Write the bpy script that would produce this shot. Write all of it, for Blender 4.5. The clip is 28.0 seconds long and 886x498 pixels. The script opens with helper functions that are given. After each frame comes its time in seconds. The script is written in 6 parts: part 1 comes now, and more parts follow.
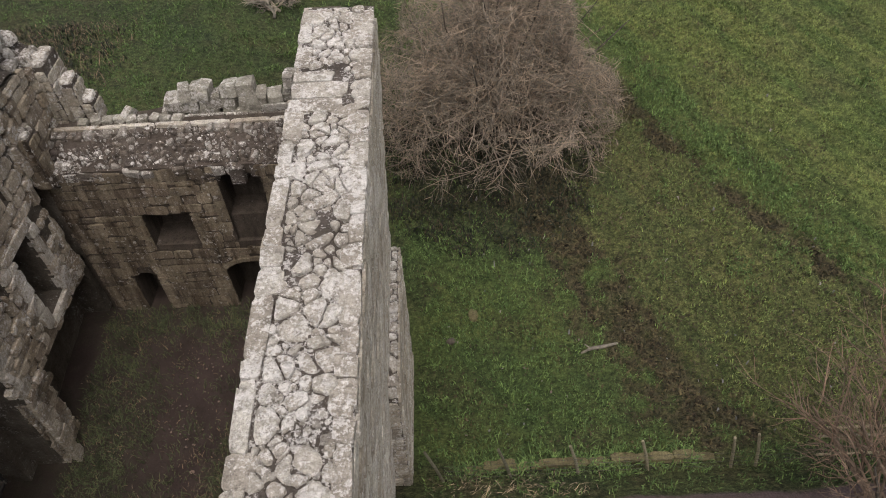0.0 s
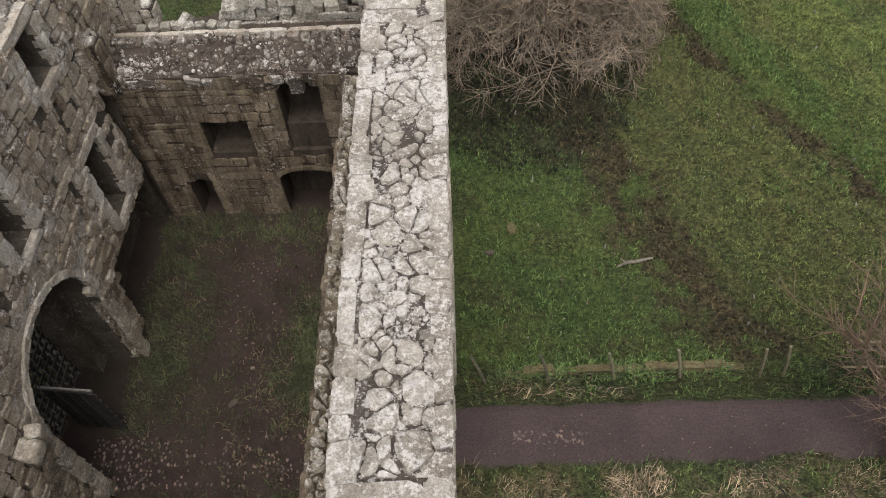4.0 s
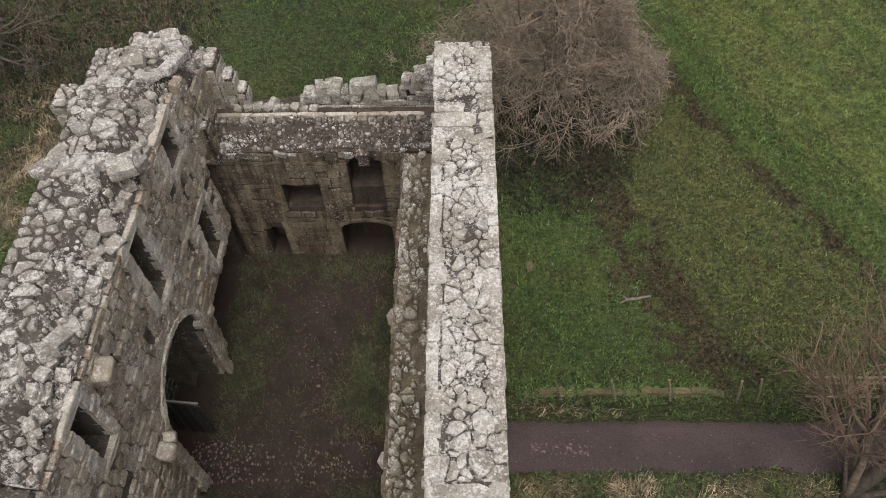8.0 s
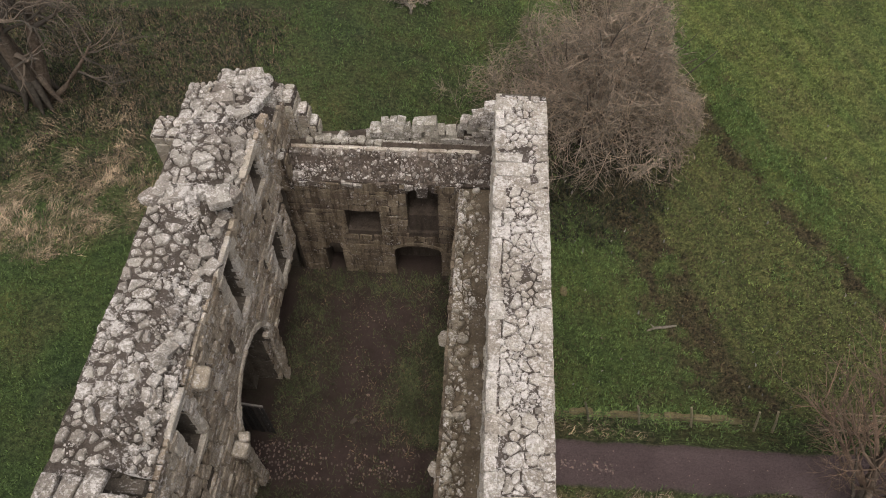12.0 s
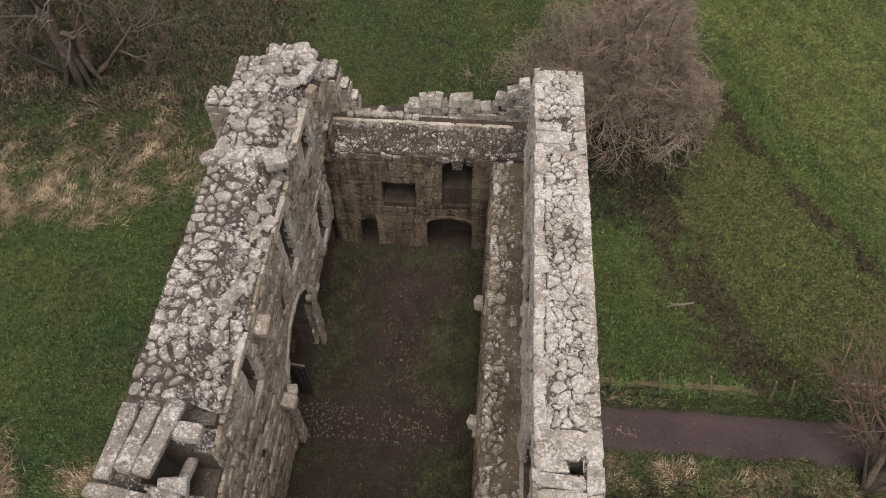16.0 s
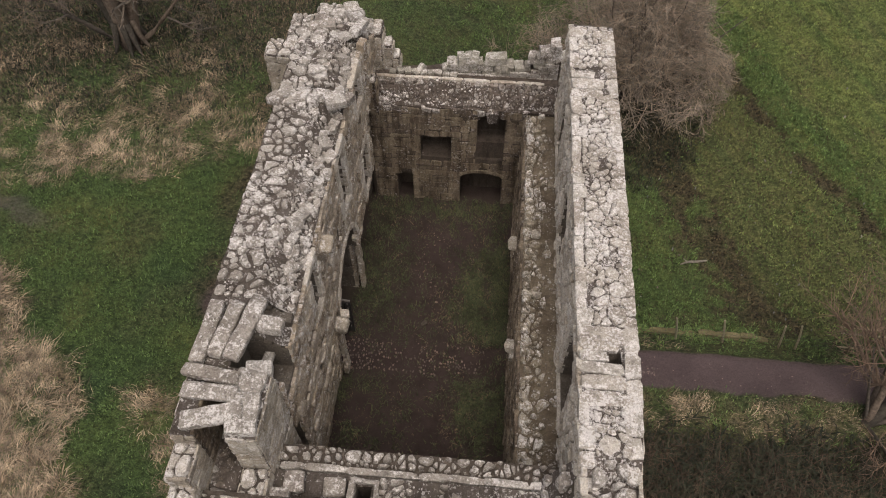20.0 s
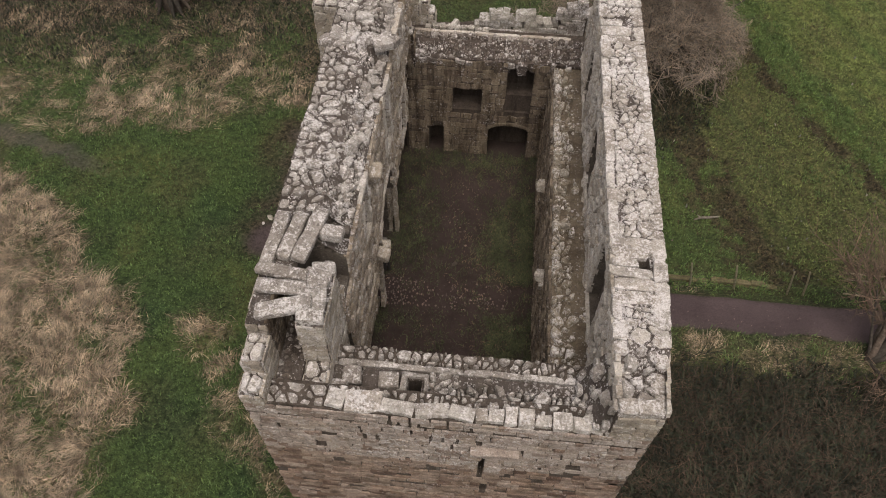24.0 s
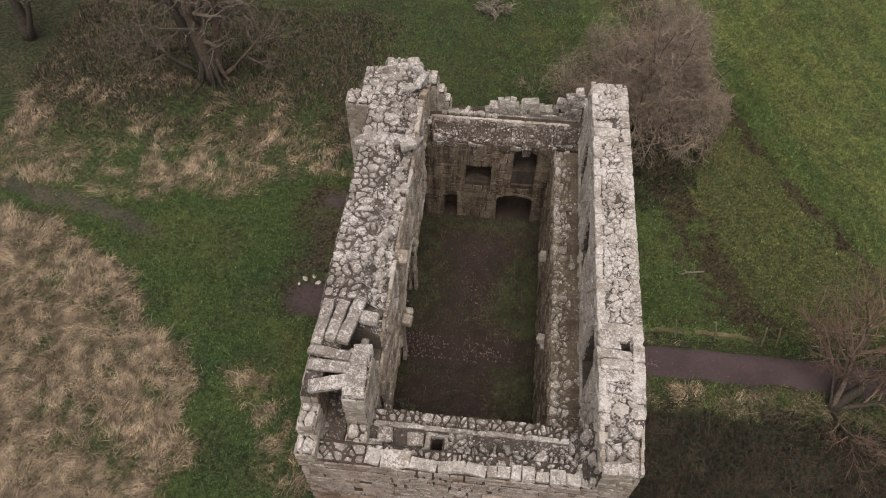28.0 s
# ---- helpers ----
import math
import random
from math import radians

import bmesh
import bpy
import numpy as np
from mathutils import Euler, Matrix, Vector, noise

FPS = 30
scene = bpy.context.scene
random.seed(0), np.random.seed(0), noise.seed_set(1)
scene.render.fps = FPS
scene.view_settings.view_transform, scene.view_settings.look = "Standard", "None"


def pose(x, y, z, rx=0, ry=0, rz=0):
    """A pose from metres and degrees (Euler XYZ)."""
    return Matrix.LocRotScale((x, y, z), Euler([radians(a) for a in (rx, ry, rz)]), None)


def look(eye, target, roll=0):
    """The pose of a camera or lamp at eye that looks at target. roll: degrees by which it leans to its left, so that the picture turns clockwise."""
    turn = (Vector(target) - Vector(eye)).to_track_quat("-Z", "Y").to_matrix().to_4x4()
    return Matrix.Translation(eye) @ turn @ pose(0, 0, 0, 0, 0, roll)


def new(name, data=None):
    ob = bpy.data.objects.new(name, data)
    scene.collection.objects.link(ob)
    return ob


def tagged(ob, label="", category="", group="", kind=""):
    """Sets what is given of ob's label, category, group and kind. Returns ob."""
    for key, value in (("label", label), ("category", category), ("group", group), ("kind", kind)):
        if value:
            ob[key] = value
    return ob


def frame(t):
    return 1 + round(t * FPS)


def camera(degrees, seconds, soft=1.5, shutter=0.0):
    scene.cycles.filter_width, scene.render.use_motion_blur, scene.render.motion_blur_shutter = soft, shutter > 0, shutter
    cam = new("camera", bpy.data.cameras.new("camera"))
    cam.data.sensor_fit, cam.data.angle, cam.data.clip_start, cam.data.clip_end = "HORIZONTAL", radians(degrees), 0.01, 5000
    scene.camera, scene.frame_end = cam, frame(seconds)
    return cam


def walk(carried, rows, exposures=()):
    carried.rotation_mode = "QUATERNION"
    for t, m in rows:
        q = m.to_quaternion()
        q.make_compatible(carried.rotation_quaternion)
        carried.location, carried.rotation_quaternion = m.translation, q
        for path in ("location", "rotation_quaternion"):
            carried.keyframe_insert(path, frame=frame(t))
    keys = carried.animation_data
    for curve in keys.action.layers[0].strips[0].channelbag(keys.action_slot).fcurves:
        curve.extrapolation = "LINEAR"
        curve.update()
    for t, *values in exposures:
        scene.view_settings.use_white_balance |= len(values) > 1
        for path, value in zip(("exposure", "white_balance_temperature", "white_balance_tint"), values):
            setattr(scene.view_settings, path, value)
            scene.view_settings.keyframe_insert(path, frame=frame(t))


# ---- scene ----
cam = camera(63.0, 28.0, soft=1.0)
PATH = [
    (0, (6.343, -12.163, 15.493), (6.344, -10.82, 14.012), -3.0),
    (0.1, (6.332, -12.166, 15.481), (6.33, -10.901, 13.932), -3.2),
    (0.2, (6.350, -12.180, 15.495), (6.338, -10.967, 13.908), -3.16),
    (0.3, (6.354, -12.188, 15.495), (6.339, -10.997, 13.891), -3.18),
    (0.4, (6.357, -12.197, 15.496), (6.342, -11.016, 13.883), -3.19),
    (0.5, (6.361, -12.205, 15.497), (6.345, -11.029, 13.88), -3.2),
    (1, (6.38, -12.251, 15.544), (6.362, -11.075, 13.926), -3.2),
    (1.5, (6.263, -12.227, 15.586), (6.24, -11.056, 13.965), -3.3),
    (2, (6.072, -12.197, 15.636), (6.043, -11.031, 14.011), -3.3),
    (2.5, (5.842, -12.16, 15.671), (5.806, -10.998, 14.043), -3.5),
    (4.5, (5.294, -12.702, 15.989), (5.253, -11.543, 14.359), -3.2),
    (5, (5.125, -12.9, 16.103), (5.081, -11.743, 14.472), -3.1),
    (5.5, (4.861, -13.106, 16.201), (4.813, -11.949, 14.569), -3.1),
    (6, (4.741, -13.278, 16.258), (4.691, -12.12, 14.628), -3.1),
    (6.5, (4.71, -13.422, 16.277), (4.661, -12.265, 14.647), -2.9),
    (7, (4.671, -13.496, 16.645), (4.622, -12.341, 15.013), -2.6),
    (7.5, (4.621, -13.572, 17.982), (4.572, -12.414, 16.352), -2.4),
    (8, (4.591, -13.685, 19.761), (4.542, -12.526, 18.132), -2.3),
    (8.5, (4.543, -13.748, 20.947), (4.495, -12.587, 19.319), -2.2),
    (9, (4.56, -13.757, 21.263), (4.507, -12.6, 19.633), -2.3),
    (9.5, (4.554, -13.793, 21.37), (4.455, -12.638, 19.74), -2.2),
    (10, (4.541, -13.799, 21.539), (4.441, -12.646, 19.908), -2.0),
    (10.5, (4.452, -13.842, 21.678), (4.353, -12.69, 20.046), -1.7),
    (11, (4.222, -13.925, 21.729), (4.121, -12.771, 20.099), -1.7),
    (11.5, (3.962, -14.049, 21.754), (3.86, -12.892, 20.125), -1.7),
    (12, (3.729, -14.186, 21.789), (3.629, -13.026, 20.163), -1.4),
    (12.5, (3.512, -14.313, 21.812), (3.414, -13.153, 20.186), -1.2),
    (14.5, (3.017, -14.861, 21.953), (2.919, -13.696, 20.33), -0.7),
    (15, (2.902, -15.063, 21.995), (2.806, -13.899, 20.372), -0.6),
    (15.5, (2.794, -15.331, 21.984), (2.699, -14.165, 20.362), -0.4),
    (16, (2.726, -15.678, 22.04), (2.628, -14.514, 20.417), -0.5),
    (16.5, (2.617, -16.12, 22.085), (2.518, -14.955, 20.462), -0.3),
    (17, (2.474, -16.575, 22.149), (2.376, -15.411, 20.525), -0.2),
    (17.5, (2.331, -17.025, 22.184), (2.233, -15.861, 20.561), -0.1),
    (18, (2.217, -17.396, 22.252), (2.118, -16.233, 20.628), -0.1),
    (18.5, (2.102, -17.608, 22.288), (2.004, -16.443, 20.666), 0.0),
    (19, (1.976, -17.813, 22.308), (1.879, -16.647, 20.685), 0.1),
    (19.5, (1.869, -18.048, 22.353), (1.771, -16.882, 20.731), 0.2),
    (20, (1.744, -18.332, 22.386), (1.646, -17.164, 20.766), 0.2),
    (20.5, (1.619, -18.626, 22.4), (1.521, -17.458, 20.78), 0.3),
    (22.5, (1.274, -20.009, 22.667), (1.172, -18.844, 21.045), 0.5),
    (23, (1.167, -20.357, 22.639), (1.064, -19.195, 21.015), 0.5),
    (23.5, (1.048, -20.667, 22.611), (0.945, -19.509, 20.984), 0.5),
    (24, (0.919, -20.928, 22.606), (0.817, -19.77, 20.979), 0.7),
    (24.5, (0.85, -21.095, 22.616), (0.746, -19.933, 20.991), 0.6),
    (25, (0.78, -21.236, 22.616), (0.672, -20.071, 20.994), 0.5),
    (25.5, (0.713, -21.306, 22.668), (0.601, -20.14, 21.046), 0.5),
    (26, (0.65, -21.307, 23.157), (0.538, -20.144, 21.534), 0.6),
    (26.5, (0.609, -21.301, 24.541), (0.496, -20.134, 22.921), 0.5),
    (27, (0.573, -21.333, 26.057), (0.457, -20.162, 24.44), 0.5),
    (27.5, (0.583, -21.343, 26.832), (0.464, -20.171, 25.216), 0.3),
    (28, (0.574, -21.311, 27.014), (0.455, -20.143, 25.394), 0.3),
]
EXPOSURE = 0.70
walk(cam, [(t, look(eye, target, roll)) for t, eye, target, roll in PATH],
     exposures=[(0.0, EXPOSURE + 0.05, 6750, 10), (2.5, EXPOSURE + 0.16, 6700, 9), (5.0, EXPOSURE + 0.17, 6700, 8), (8.0, EXPOSURE + 0.05, 6700, 8),
                (12.0, EXPOSURE - 0.04, 6950, 11), (17.0, EXPOSURE - 0.03, 7000, 12.5), (25.0, EXPOSURE - 0.1, 7000, 13.5), (28.0, EXPOSURE - 0.14, 7000, 14)])

# ---- light: a dull overcast day ----
world = bpy.data.worlds.new("overcast_sky")
scene.world = world
world.use_nodes = True
wn = world.node_tree.nodes
sky = wn.new("ShaderNodeTexSky")
sky.sky_type = "NISHITA"
sky.sun_disc = False
sky.sun_elevation = radians(70)
sky.sun_rotation = radians(171)
sky.dust_density = 4.0
sky.air_density = 0.8
wn["Background"].inputs["Strength"].default_value = 0.12
cloud = wn.new("ShaderNodeHueSaturation")  # cloud cover greys the sky
cloud.inputs["Saturation"].default_value = 0.4
world.node_tree.links.new(sky.outputs["Color"], cloud.inputs["Color"])
world.node_tree.links.new(cloud.outputs["Color"], wn["Background"].inputs["Color"])
sun = new("sun", bpy.data.lights.new("sun", "SUN"))
sun.data.energy, sun.data.angle, sun.data.color = 1.1, radians(60), (1.0, 0.97, 0.92)
sun.matrix_world = look((2, -12, 33), (0, 0, 0))

# ---- small helpers ----
R = random.Random(7)


def empty_thing(name, place, label, category, group="", kind=""):
    ob = new(name)
    ob.empty_display_size = 0.2
    ob.matrix_basis = Matrix.Translation(place)
    return tagged(ob, label, category, group, kind)


def mesh_of(name, verts, faces, material, smooth=False):
    me = bpy.data.meshes.new(name)
    me.from_pydata([tuple(v) for v in verts], [], [tuple(f) for f in faces])
    if material:
        me.materials.append(material)
    if smooth:
        me.polygons.foreach_set("use_smooth", [True] * len(me.polygons))
    me.update()
    return me


def world_of(ob):
    m = ob.matrix_basis.copy()
    while ob.parent:
        ob = ob.parent
        m = ob.matrix_basis @ m
    return m


def put_part(name, me, parent, label="", kind="", m=None):
    """Link a mesh as one part under a thing; m is its pose in the world."""
    ob = new(name, me)
    ob.parent = parent
    ob.matrix_basis = world_of(parent).inverted() @ (m if m is not None else Matrix.Identity(4))
    return tagged(ob, label, "", "", kind)


class Bag:
    """Collects vertices and faces of many pieces for one mesh."""

    def __init__(self):
        self.v, self.f, self.n = [], [], 0

    def add(self, verts, faces):
        self.v.extend(verts)
        n = self.n
        self.f.extend([tuple(i + n for i in f) for f in faces])
        self.n += len(verts)

    def box(self, x0, x1, y0, y1, z0, z1):
        self.add([(x0, y0, z0), (x1, y0, z0), (x1, y1, z0), (x0, y1, z0),
                  (x0, y0, z1), (x1, y0, z1), (x1, y1, z1), (x0, y1, z1)],
                 [(0, 3, 2, 1), (4, 5, 6, 7), (0, 1, 5, 4), (1, 2, 6, 5), (2, 3, 7, 6), (3, 0, 4, 7)])

    def prism(self, put, u0, u1, b0, b1, t0, t1, w0, w1):
        """A wall column from u0 to u1; its foot and top may slope; put maps (u, v, w) to the world."""
        c = [put(u0, b0, w0), put(u1, b1, w0), put(u1, b1, w1), put(u0, b0, w1),
             put(u0, t0, w0), put(u1, t1, w0), put(u1, t1, w1), put(u0, t0, w1)]
        self.add(c, [(0, 3, 2, 1), (4, 5, 6, 7), (0, 1, 5, 4), (1, 2, 6, 5), (2, 3, 7, 6), (3, 0, 4, 7)])

    def mesh(self, name, material, smooth=False):
        me = mesh_of(name, self.v, self.f, material, smooth)
        bm = bmesh.new()
        bm.from_mesh(me)
        bmesh.ops.recalc_face_normals(bm, faces=bm.faces)
        bm.to_mesh(me)
        bm.free()
        if smooth:
            me.polygons.foreach_set("use_smooth", [True] * len(me.polygons))
        return me


def tube(bag, path, radii, sides=5):
    """A tapered tube along a path."""
    ring0 = None
    for i, (p, r) in enumerate(zip(path, radii)):
        p = Vector(p)
        d = Vector(path[min(i + 1, len(path) - 1)]) - Vector(path[max(i - 1, 0)])
        d = d.normalized() if d.length > 1e-6 else Vector((0, 0, 1))
        a = d.orthogonal().normalized()
        b = d.cross(a)
        start = bag.n
        ring = [p + r * (math.cos(2 * math.pi * k / sides) * a + math.sin(2 * math.pi * k / sides) * b) for k in range(sides)]
        faces = []
        if ring0 is not None:
            faces = [(ring0 - start + k, ring0 - start + (k + 1) % sides, (k + 1) % sides, k) for k in range(sides)]
        if i == 0:
            faces.append(tuple(range(sides - 1, -1, -1)))
        if i == len(path) - 1:
            faces.append(tuple(range(sides)))
        bag.v.extend([tuple(q) for q in ring])
        bag.f.extend([tuple(j + start for j in f) for f in faces])
        bag.n += sides
        ring0 = start


# ---- materials ----
def nodes_of(name, roughness=0.9):
    m = bpy.data.materials.new(name)
    m.use_nodes = True
    t = m.node_tree
    b = t.nodes["Principled BSDF"]
    b.inputs["Roughness"].default_value = roughness
    b.inputs["Specular IOR Level"].default_value = 0.25
    return m, t, b


def noise_node(t, scale, detail=6.0, rough=0.6, vec=None):
    n = t.nodes.new("ShaderNodeTexNoise")
    n.inputs["Scale"].default_value = scale
    n.inputs["Detail"].default_value = detail
    n.inputs["Roughness"].default_value = rough
    if vec:
        t.links.new(vec, n.inputs["Vector"])
    return n.outputs["Fac"]


def ramp(t, fac, stops):
    r = t.nodes.new("ShaderNodeValToRGB")
    els = r.color_ramp.elements
    stops = list(stops) * 2 if len(stops) == 1 else stops
    while len(els) < len(stops):
        els.new(0.5)
    for e, (p, c) in zip(els, stops):
        e.position, e.color = p, (c if len(c) == 4 else (*c, 1))
    t.links.new(fac, r.inputs["Fac"])
    return r.outputs["Color"]


def mix(t, fac, a, b, blend="MIX"):
    n = t.nodes.new("ShaderNodeMix")
    n.data_type, n.blend_type = "RGBA", blend
    for sock, val in ((n.inputs["Factor"], fac), (n.inputs["A"], a), (n.inputs["B"], b)):
        if isinstance(val, (int, float)):
            sock.default_value = val
        elif isinstance(val, tuple):
            sock.default_value = (*val, 1) if len(val) == 3 else val
        else:
            t.links.new(val, sock)
    return n.outputs["Result"]


def calc(t, op, a, b=0.0):
    n = t.nodes.new("ShaderNodeMath")
    n.operation = op
    for sock, val in zip(n.inputs, (a, b)):
        if isinstance(val, (int, float)):
            sock.default_value = val
        else:
            t.links.new(val, sock)
    return n.outputs[0]


def bump(t, b, height, strength=0.5, distance=0.02):
    n = t.nodes.new("ShaderNodeBump")
    n.inputs["Strength"].default_value = strength
    n.inputs["Distance"].default_value = distance
    t.links.new(height, n.inputs["Height"])
    t.links.new(n.outputs["Normal"], b.inputs["Normal"])


def place_of(t, stretch=None):
    g = t.nodes.new("ShaderNodeNewGeometry")
    if not stretch:
        return g.outputs["Position"]
    m = t.nodes.new("ShaderNodeVectorMath")
    m.operation = "MULTIPLY"
    t.links.new(g.outputs["Position"], m.inputs[0])
    m.inputs[1].default_value = stretch
    return m.outputs[0]


def piece_random(t):
    o = t.nodes.new("ShaderNodeObjectInfo").outputs["Random"]
    i = t.nodes.new("ShaderNodeNewGeometry").outputs["Random Per Island"]
    return calc(t, "FRACT", calc(t, "ADD", o, i))


def apart(t, p, k):
    """Shifts the texture from piece to piece, so that no grain runs on across a joint."""
    c = t.nodes.new("ShaderNodeCombineXYZ")
    for sock, by in (("X", 37.0), ("Y", 71.0), ("Z", 53.0)):
        t.links.new(calc(t, "MULTIPLY", k, by), c.inputs[sock])
    v = t.nodes.new("ShaderNodeVectorMath")
    t.links.new(p, v.inputs[0])
    t.links.new(c.outputs["Vector"], v.inputs[1])
    return v.outputs[0]


def dots_of(t, p, scale, least, most):
    """Round crusts of uneven size, 1 inside and 0 outside."""
    v = t.nodes.new("ShaderNodeTexVoronoi")
    v.inputs["Scale"].default_value = scale
    t.links.new(p, v.inputs["Vector"])
    split = t.nodes.new("ShaderNodeSeparateColor")
    t.links.new(v.outputs["Color"], split.inputs["Color"])
    size = calc(t, "ADD", least, calc(t, "MULTIPLY", calc(t, "POWER", split.outputs["Red"], 2.5), most - least))
    ragged = calc(t, "MULTIPLY", calc(t, "SUBTRACT", noise_node(t, scale * 4, 3, 0.6, p), 0.5), 0.25)
    return ramp(t, calc(t, "ADD", calc(t, "SUBTRACT", size, v.outputs["Distance"]), ragged), [(0.0, (0, 0, 0)), (0.06, (1, 1, 1))])


def stone(name, tones, lichen, lichen_from, dark=0.5, streak=False, moss=0.0, soil=0.5, dots=0.0):
    """Weathered sandstone: a tone for each piece, grain, dark weathering and soil, crusts and round spots of pale lichen."""
    m, t, b = nodes_of(name)
    raw = place_of(t)
    k = piece_random(t)
    p = apart(t, raw, k)
    c = ramp(t, k, [(i / max(1, len(tones) - 1), c) for i, c in enumerate(tones)])
    grain = noise_node(t, 26, 8, 0.72, p)
    c = mix(t, 0.7, c, ramp(t, grain, [(0.30, (0.28, 0.26, 0.24)), (0.68, (1.08, 1.08, 1.08))]), "MULTIPLY")
    wide = noise_node(t, 0.8, 5, 0.6, raw)
    stain = noise_node(t, 1.5, 7, 0.7, place_of(t, (2.2, 2.2, 0.3)) if streak else raw)
    c = mix(t, 1.0, c, ramp(t, stain, [(0.36, (1 - dark, 1 - dark * 1.04, 1 - dark * 1.08)), (0.60, (1, 1, 1))]), "MULTIPLY")
    blot = noise_node(t, 6.0, 7, 0.78, p)
    c = mix(t, calc(t, "MULTIPLY", ramp(t, blot, [(0.52, (0, 0, 0)), (0.62, (1, 1, 1))]), soil), c, (0.075, 0.062, 0.054))
    if moss:
        mz = noise_node(t, 2.1, 6, 0.7, raw)
        c = mix(t, calc(t, "MULTIPLY", ramp(t, mz, [(0.55, (0, 0, 0)), (0.7, (1, 1, 1))]), moss), c, (0.10, 0.105, 0.04))
    big = noise_node(t, 4.2, 6, 0.8, p)
    fine = noise_node(t, 16, 4, 0.7, p)
    cover = calc(t, "ADD", calc(t, "ADD", calc(t, "MULTIPLY", big, 0.55), calc(t, "MULTIPLY", fine, 0.45)), calc(t, "MULTIPLY", calc(t, "SUBTRACT", wide, 0.5), 0.28))
    spots = ramp(t, cover, [(lichen_from, (0, 0, 0)), (lichen_from + 0.045, (1, 1, 1))])
    crust = ramp(t, grain, [(0.32, (0.54, 0.50, 0.47)), (0.66, (0.88, 0.84, 0.815))])
    c = mix(t, calc(t, "MULTIPLY", spots, lichen), c, crust)
    if dots:
        where = ramp(t, noise_node(t, 1.3, 4, 0.7, raw), [(0.40, (0, 0, 0)), (0.56, (1, 1, 1))])
        both = calc(t, "MAXIMUM", dots_of(t, p, 7.0, -0.2, 0.42), dots_of(t, p, 15.0, -0.1, 0.4))
        c = mix(t, calc(t, "MULTIPLY", calc(t, "MULTIPLY", both, where), dots), c, crust)
    speck = noise_node(t, 38, 4, 0.65, p)
    c = mix(t, 0.5, c, ramp(t, speck, [(0.55, (1, 1, 1)), (0.66, (0.36, 0.34, 0.33))]), "MULTIPLY")
    patch = noise_node(t, 5.0, 6, 0.75, apart(t, p, k))
    c = mix(t, 0.4, c, ramp(t, patch, [(0.33, (0.45, 0.42, 0.40)), (0.50, (1, 1, 1)), (0.68, (1.12, 1.12, 1.12))]), "MULTIPLY")
    t.links.new(c, b.inputs["Base Color"])
    bump(t, b, calc(t, "ADD", calc(t, "ADD", grain, calc(t, "MULTIPLY", big, 1.4)), blot), 1.0, 0.05)
    return m


TAN = [(0.47, 0.40, 0.31), (0.68, 0.61, 0.51), (0.56, 0.49, 0.40), (0.74, 0.675, 0.58), (0.60, 0.515, 0.41), (0.44, 0.39, 0.33), (0.69, 0.63, 0.54)]
GREY = [(0.49, 0.435, 0.375), (0.65, 0.60, 0.535), (0.55, 0.49, 0.425), (0.72, 0.675, 0.61), (0.60, 0.545, 0.48)]
M_face = stone("weathered_ashlar", TAN, 0.7, 0.53, 0.38, soil=0.4, dots=0.6)
M_squared = stone("brown_squared_stone", [(0.59, 0.49, 0.38), (0.71, 0.615, 0.50), (0.45, 0.36, 0.27), (0.74, 0.65, 0.54), (0.60, 0.49, 0.365), (0.37, 0.295, 0.225), (0.66, 0.57, 0.465)], 0.65, 0.53, 0.45, soil=0.5, dots=0.95)
M_end = stone("pinkish_coursed_ashlar", [(0.55, 0.455, 0.39), (0.68, 0.595, 0.53), (0.60, 0.505, 0.435), (0.64, 0.55, 0.48), (0.36, 0.25, 0.19), (0.66, 0.565, 0.495), (0.52, 0.415, 0.335), (0.62, 0.52, 0.435)], 0.6, 0.54, 0.42, soil=0.4, dots=0.35)
M_endlow = stone("reddish_coursed_stone", [(0.47, 0.335, 0.255), (0.60, 0.475, 0.38), (0.22, 0.145, 0.11), (0.52, 0.395, 0.305), (0.40, 0.27, 0.20), (0.58, 0.47, 0.39), (0.31, 0.205, 0.155)], 0.35, 0.575, 0.55, soil=0.4)
M_pale = stone("pale_ashlar", [(0.66, 0.585, 0.49), (0.78, 0.71, 0.615), (0.58, 0.495, 0.40), (0.82, 0.76, 0.67), (0.71, 0.63, 0.53)], 0.7, 0.52, 0.28, soil=0.35, dots=0.3)
# inner ashlar: dirt, and the shade inside the walls put into its tones
M_inner = stone("shaded_dirty_ashlar", [(0.27, 0.212, 0.162), (0.39, 0.318, 0.235), (0.20, 0.16, 0.125), (0.46, 0.38, 0.28), (0.32, 0.25, 0.188)], 0.55, 0.575, 0.78, True, soil=0.4, dots=0.35)
M_top = stone("lichened_rubble", [(c[0] * 1.08, c[1] * 1.08, c[2] * 1.08) for c in GREY], 0.9, 0.495, 0.38, soil=0.45, dots=0.75)
M_topdark = stone("rubble_with_lichen", [(0.40, 0.35, 0.31), (0.58, 0.54, 0.49), (0.46, 0.41, 0.36), (0.68, 0.64, 0.59), (0.52, 0.47, 0.42)], 0.88, 0.51, 0.4, soil=0.55, dots=0.9)
M_mortar = stone("earthy_mortar", [(0.165, 0.138, 0.12)], 0.7, 0.535, 0.55, moss=0.2, dots=0.9)
M_lime = stone("weathered_lime_mortar", [(0.165, 0.138, 0.122)], 0.8, 0.515, 0.5, moss=0.15, dots=0.8)
M_earth = stone("ledge_earth", [(0.255, 0.205, 0.148)], 0.5, 0.57, 0.5, moss=0.4, dots=0.7)
M_bond = stone("weathered_pointing", [(0.20, 0.17, 0.14)], 0.4, 0.58, 0.5)
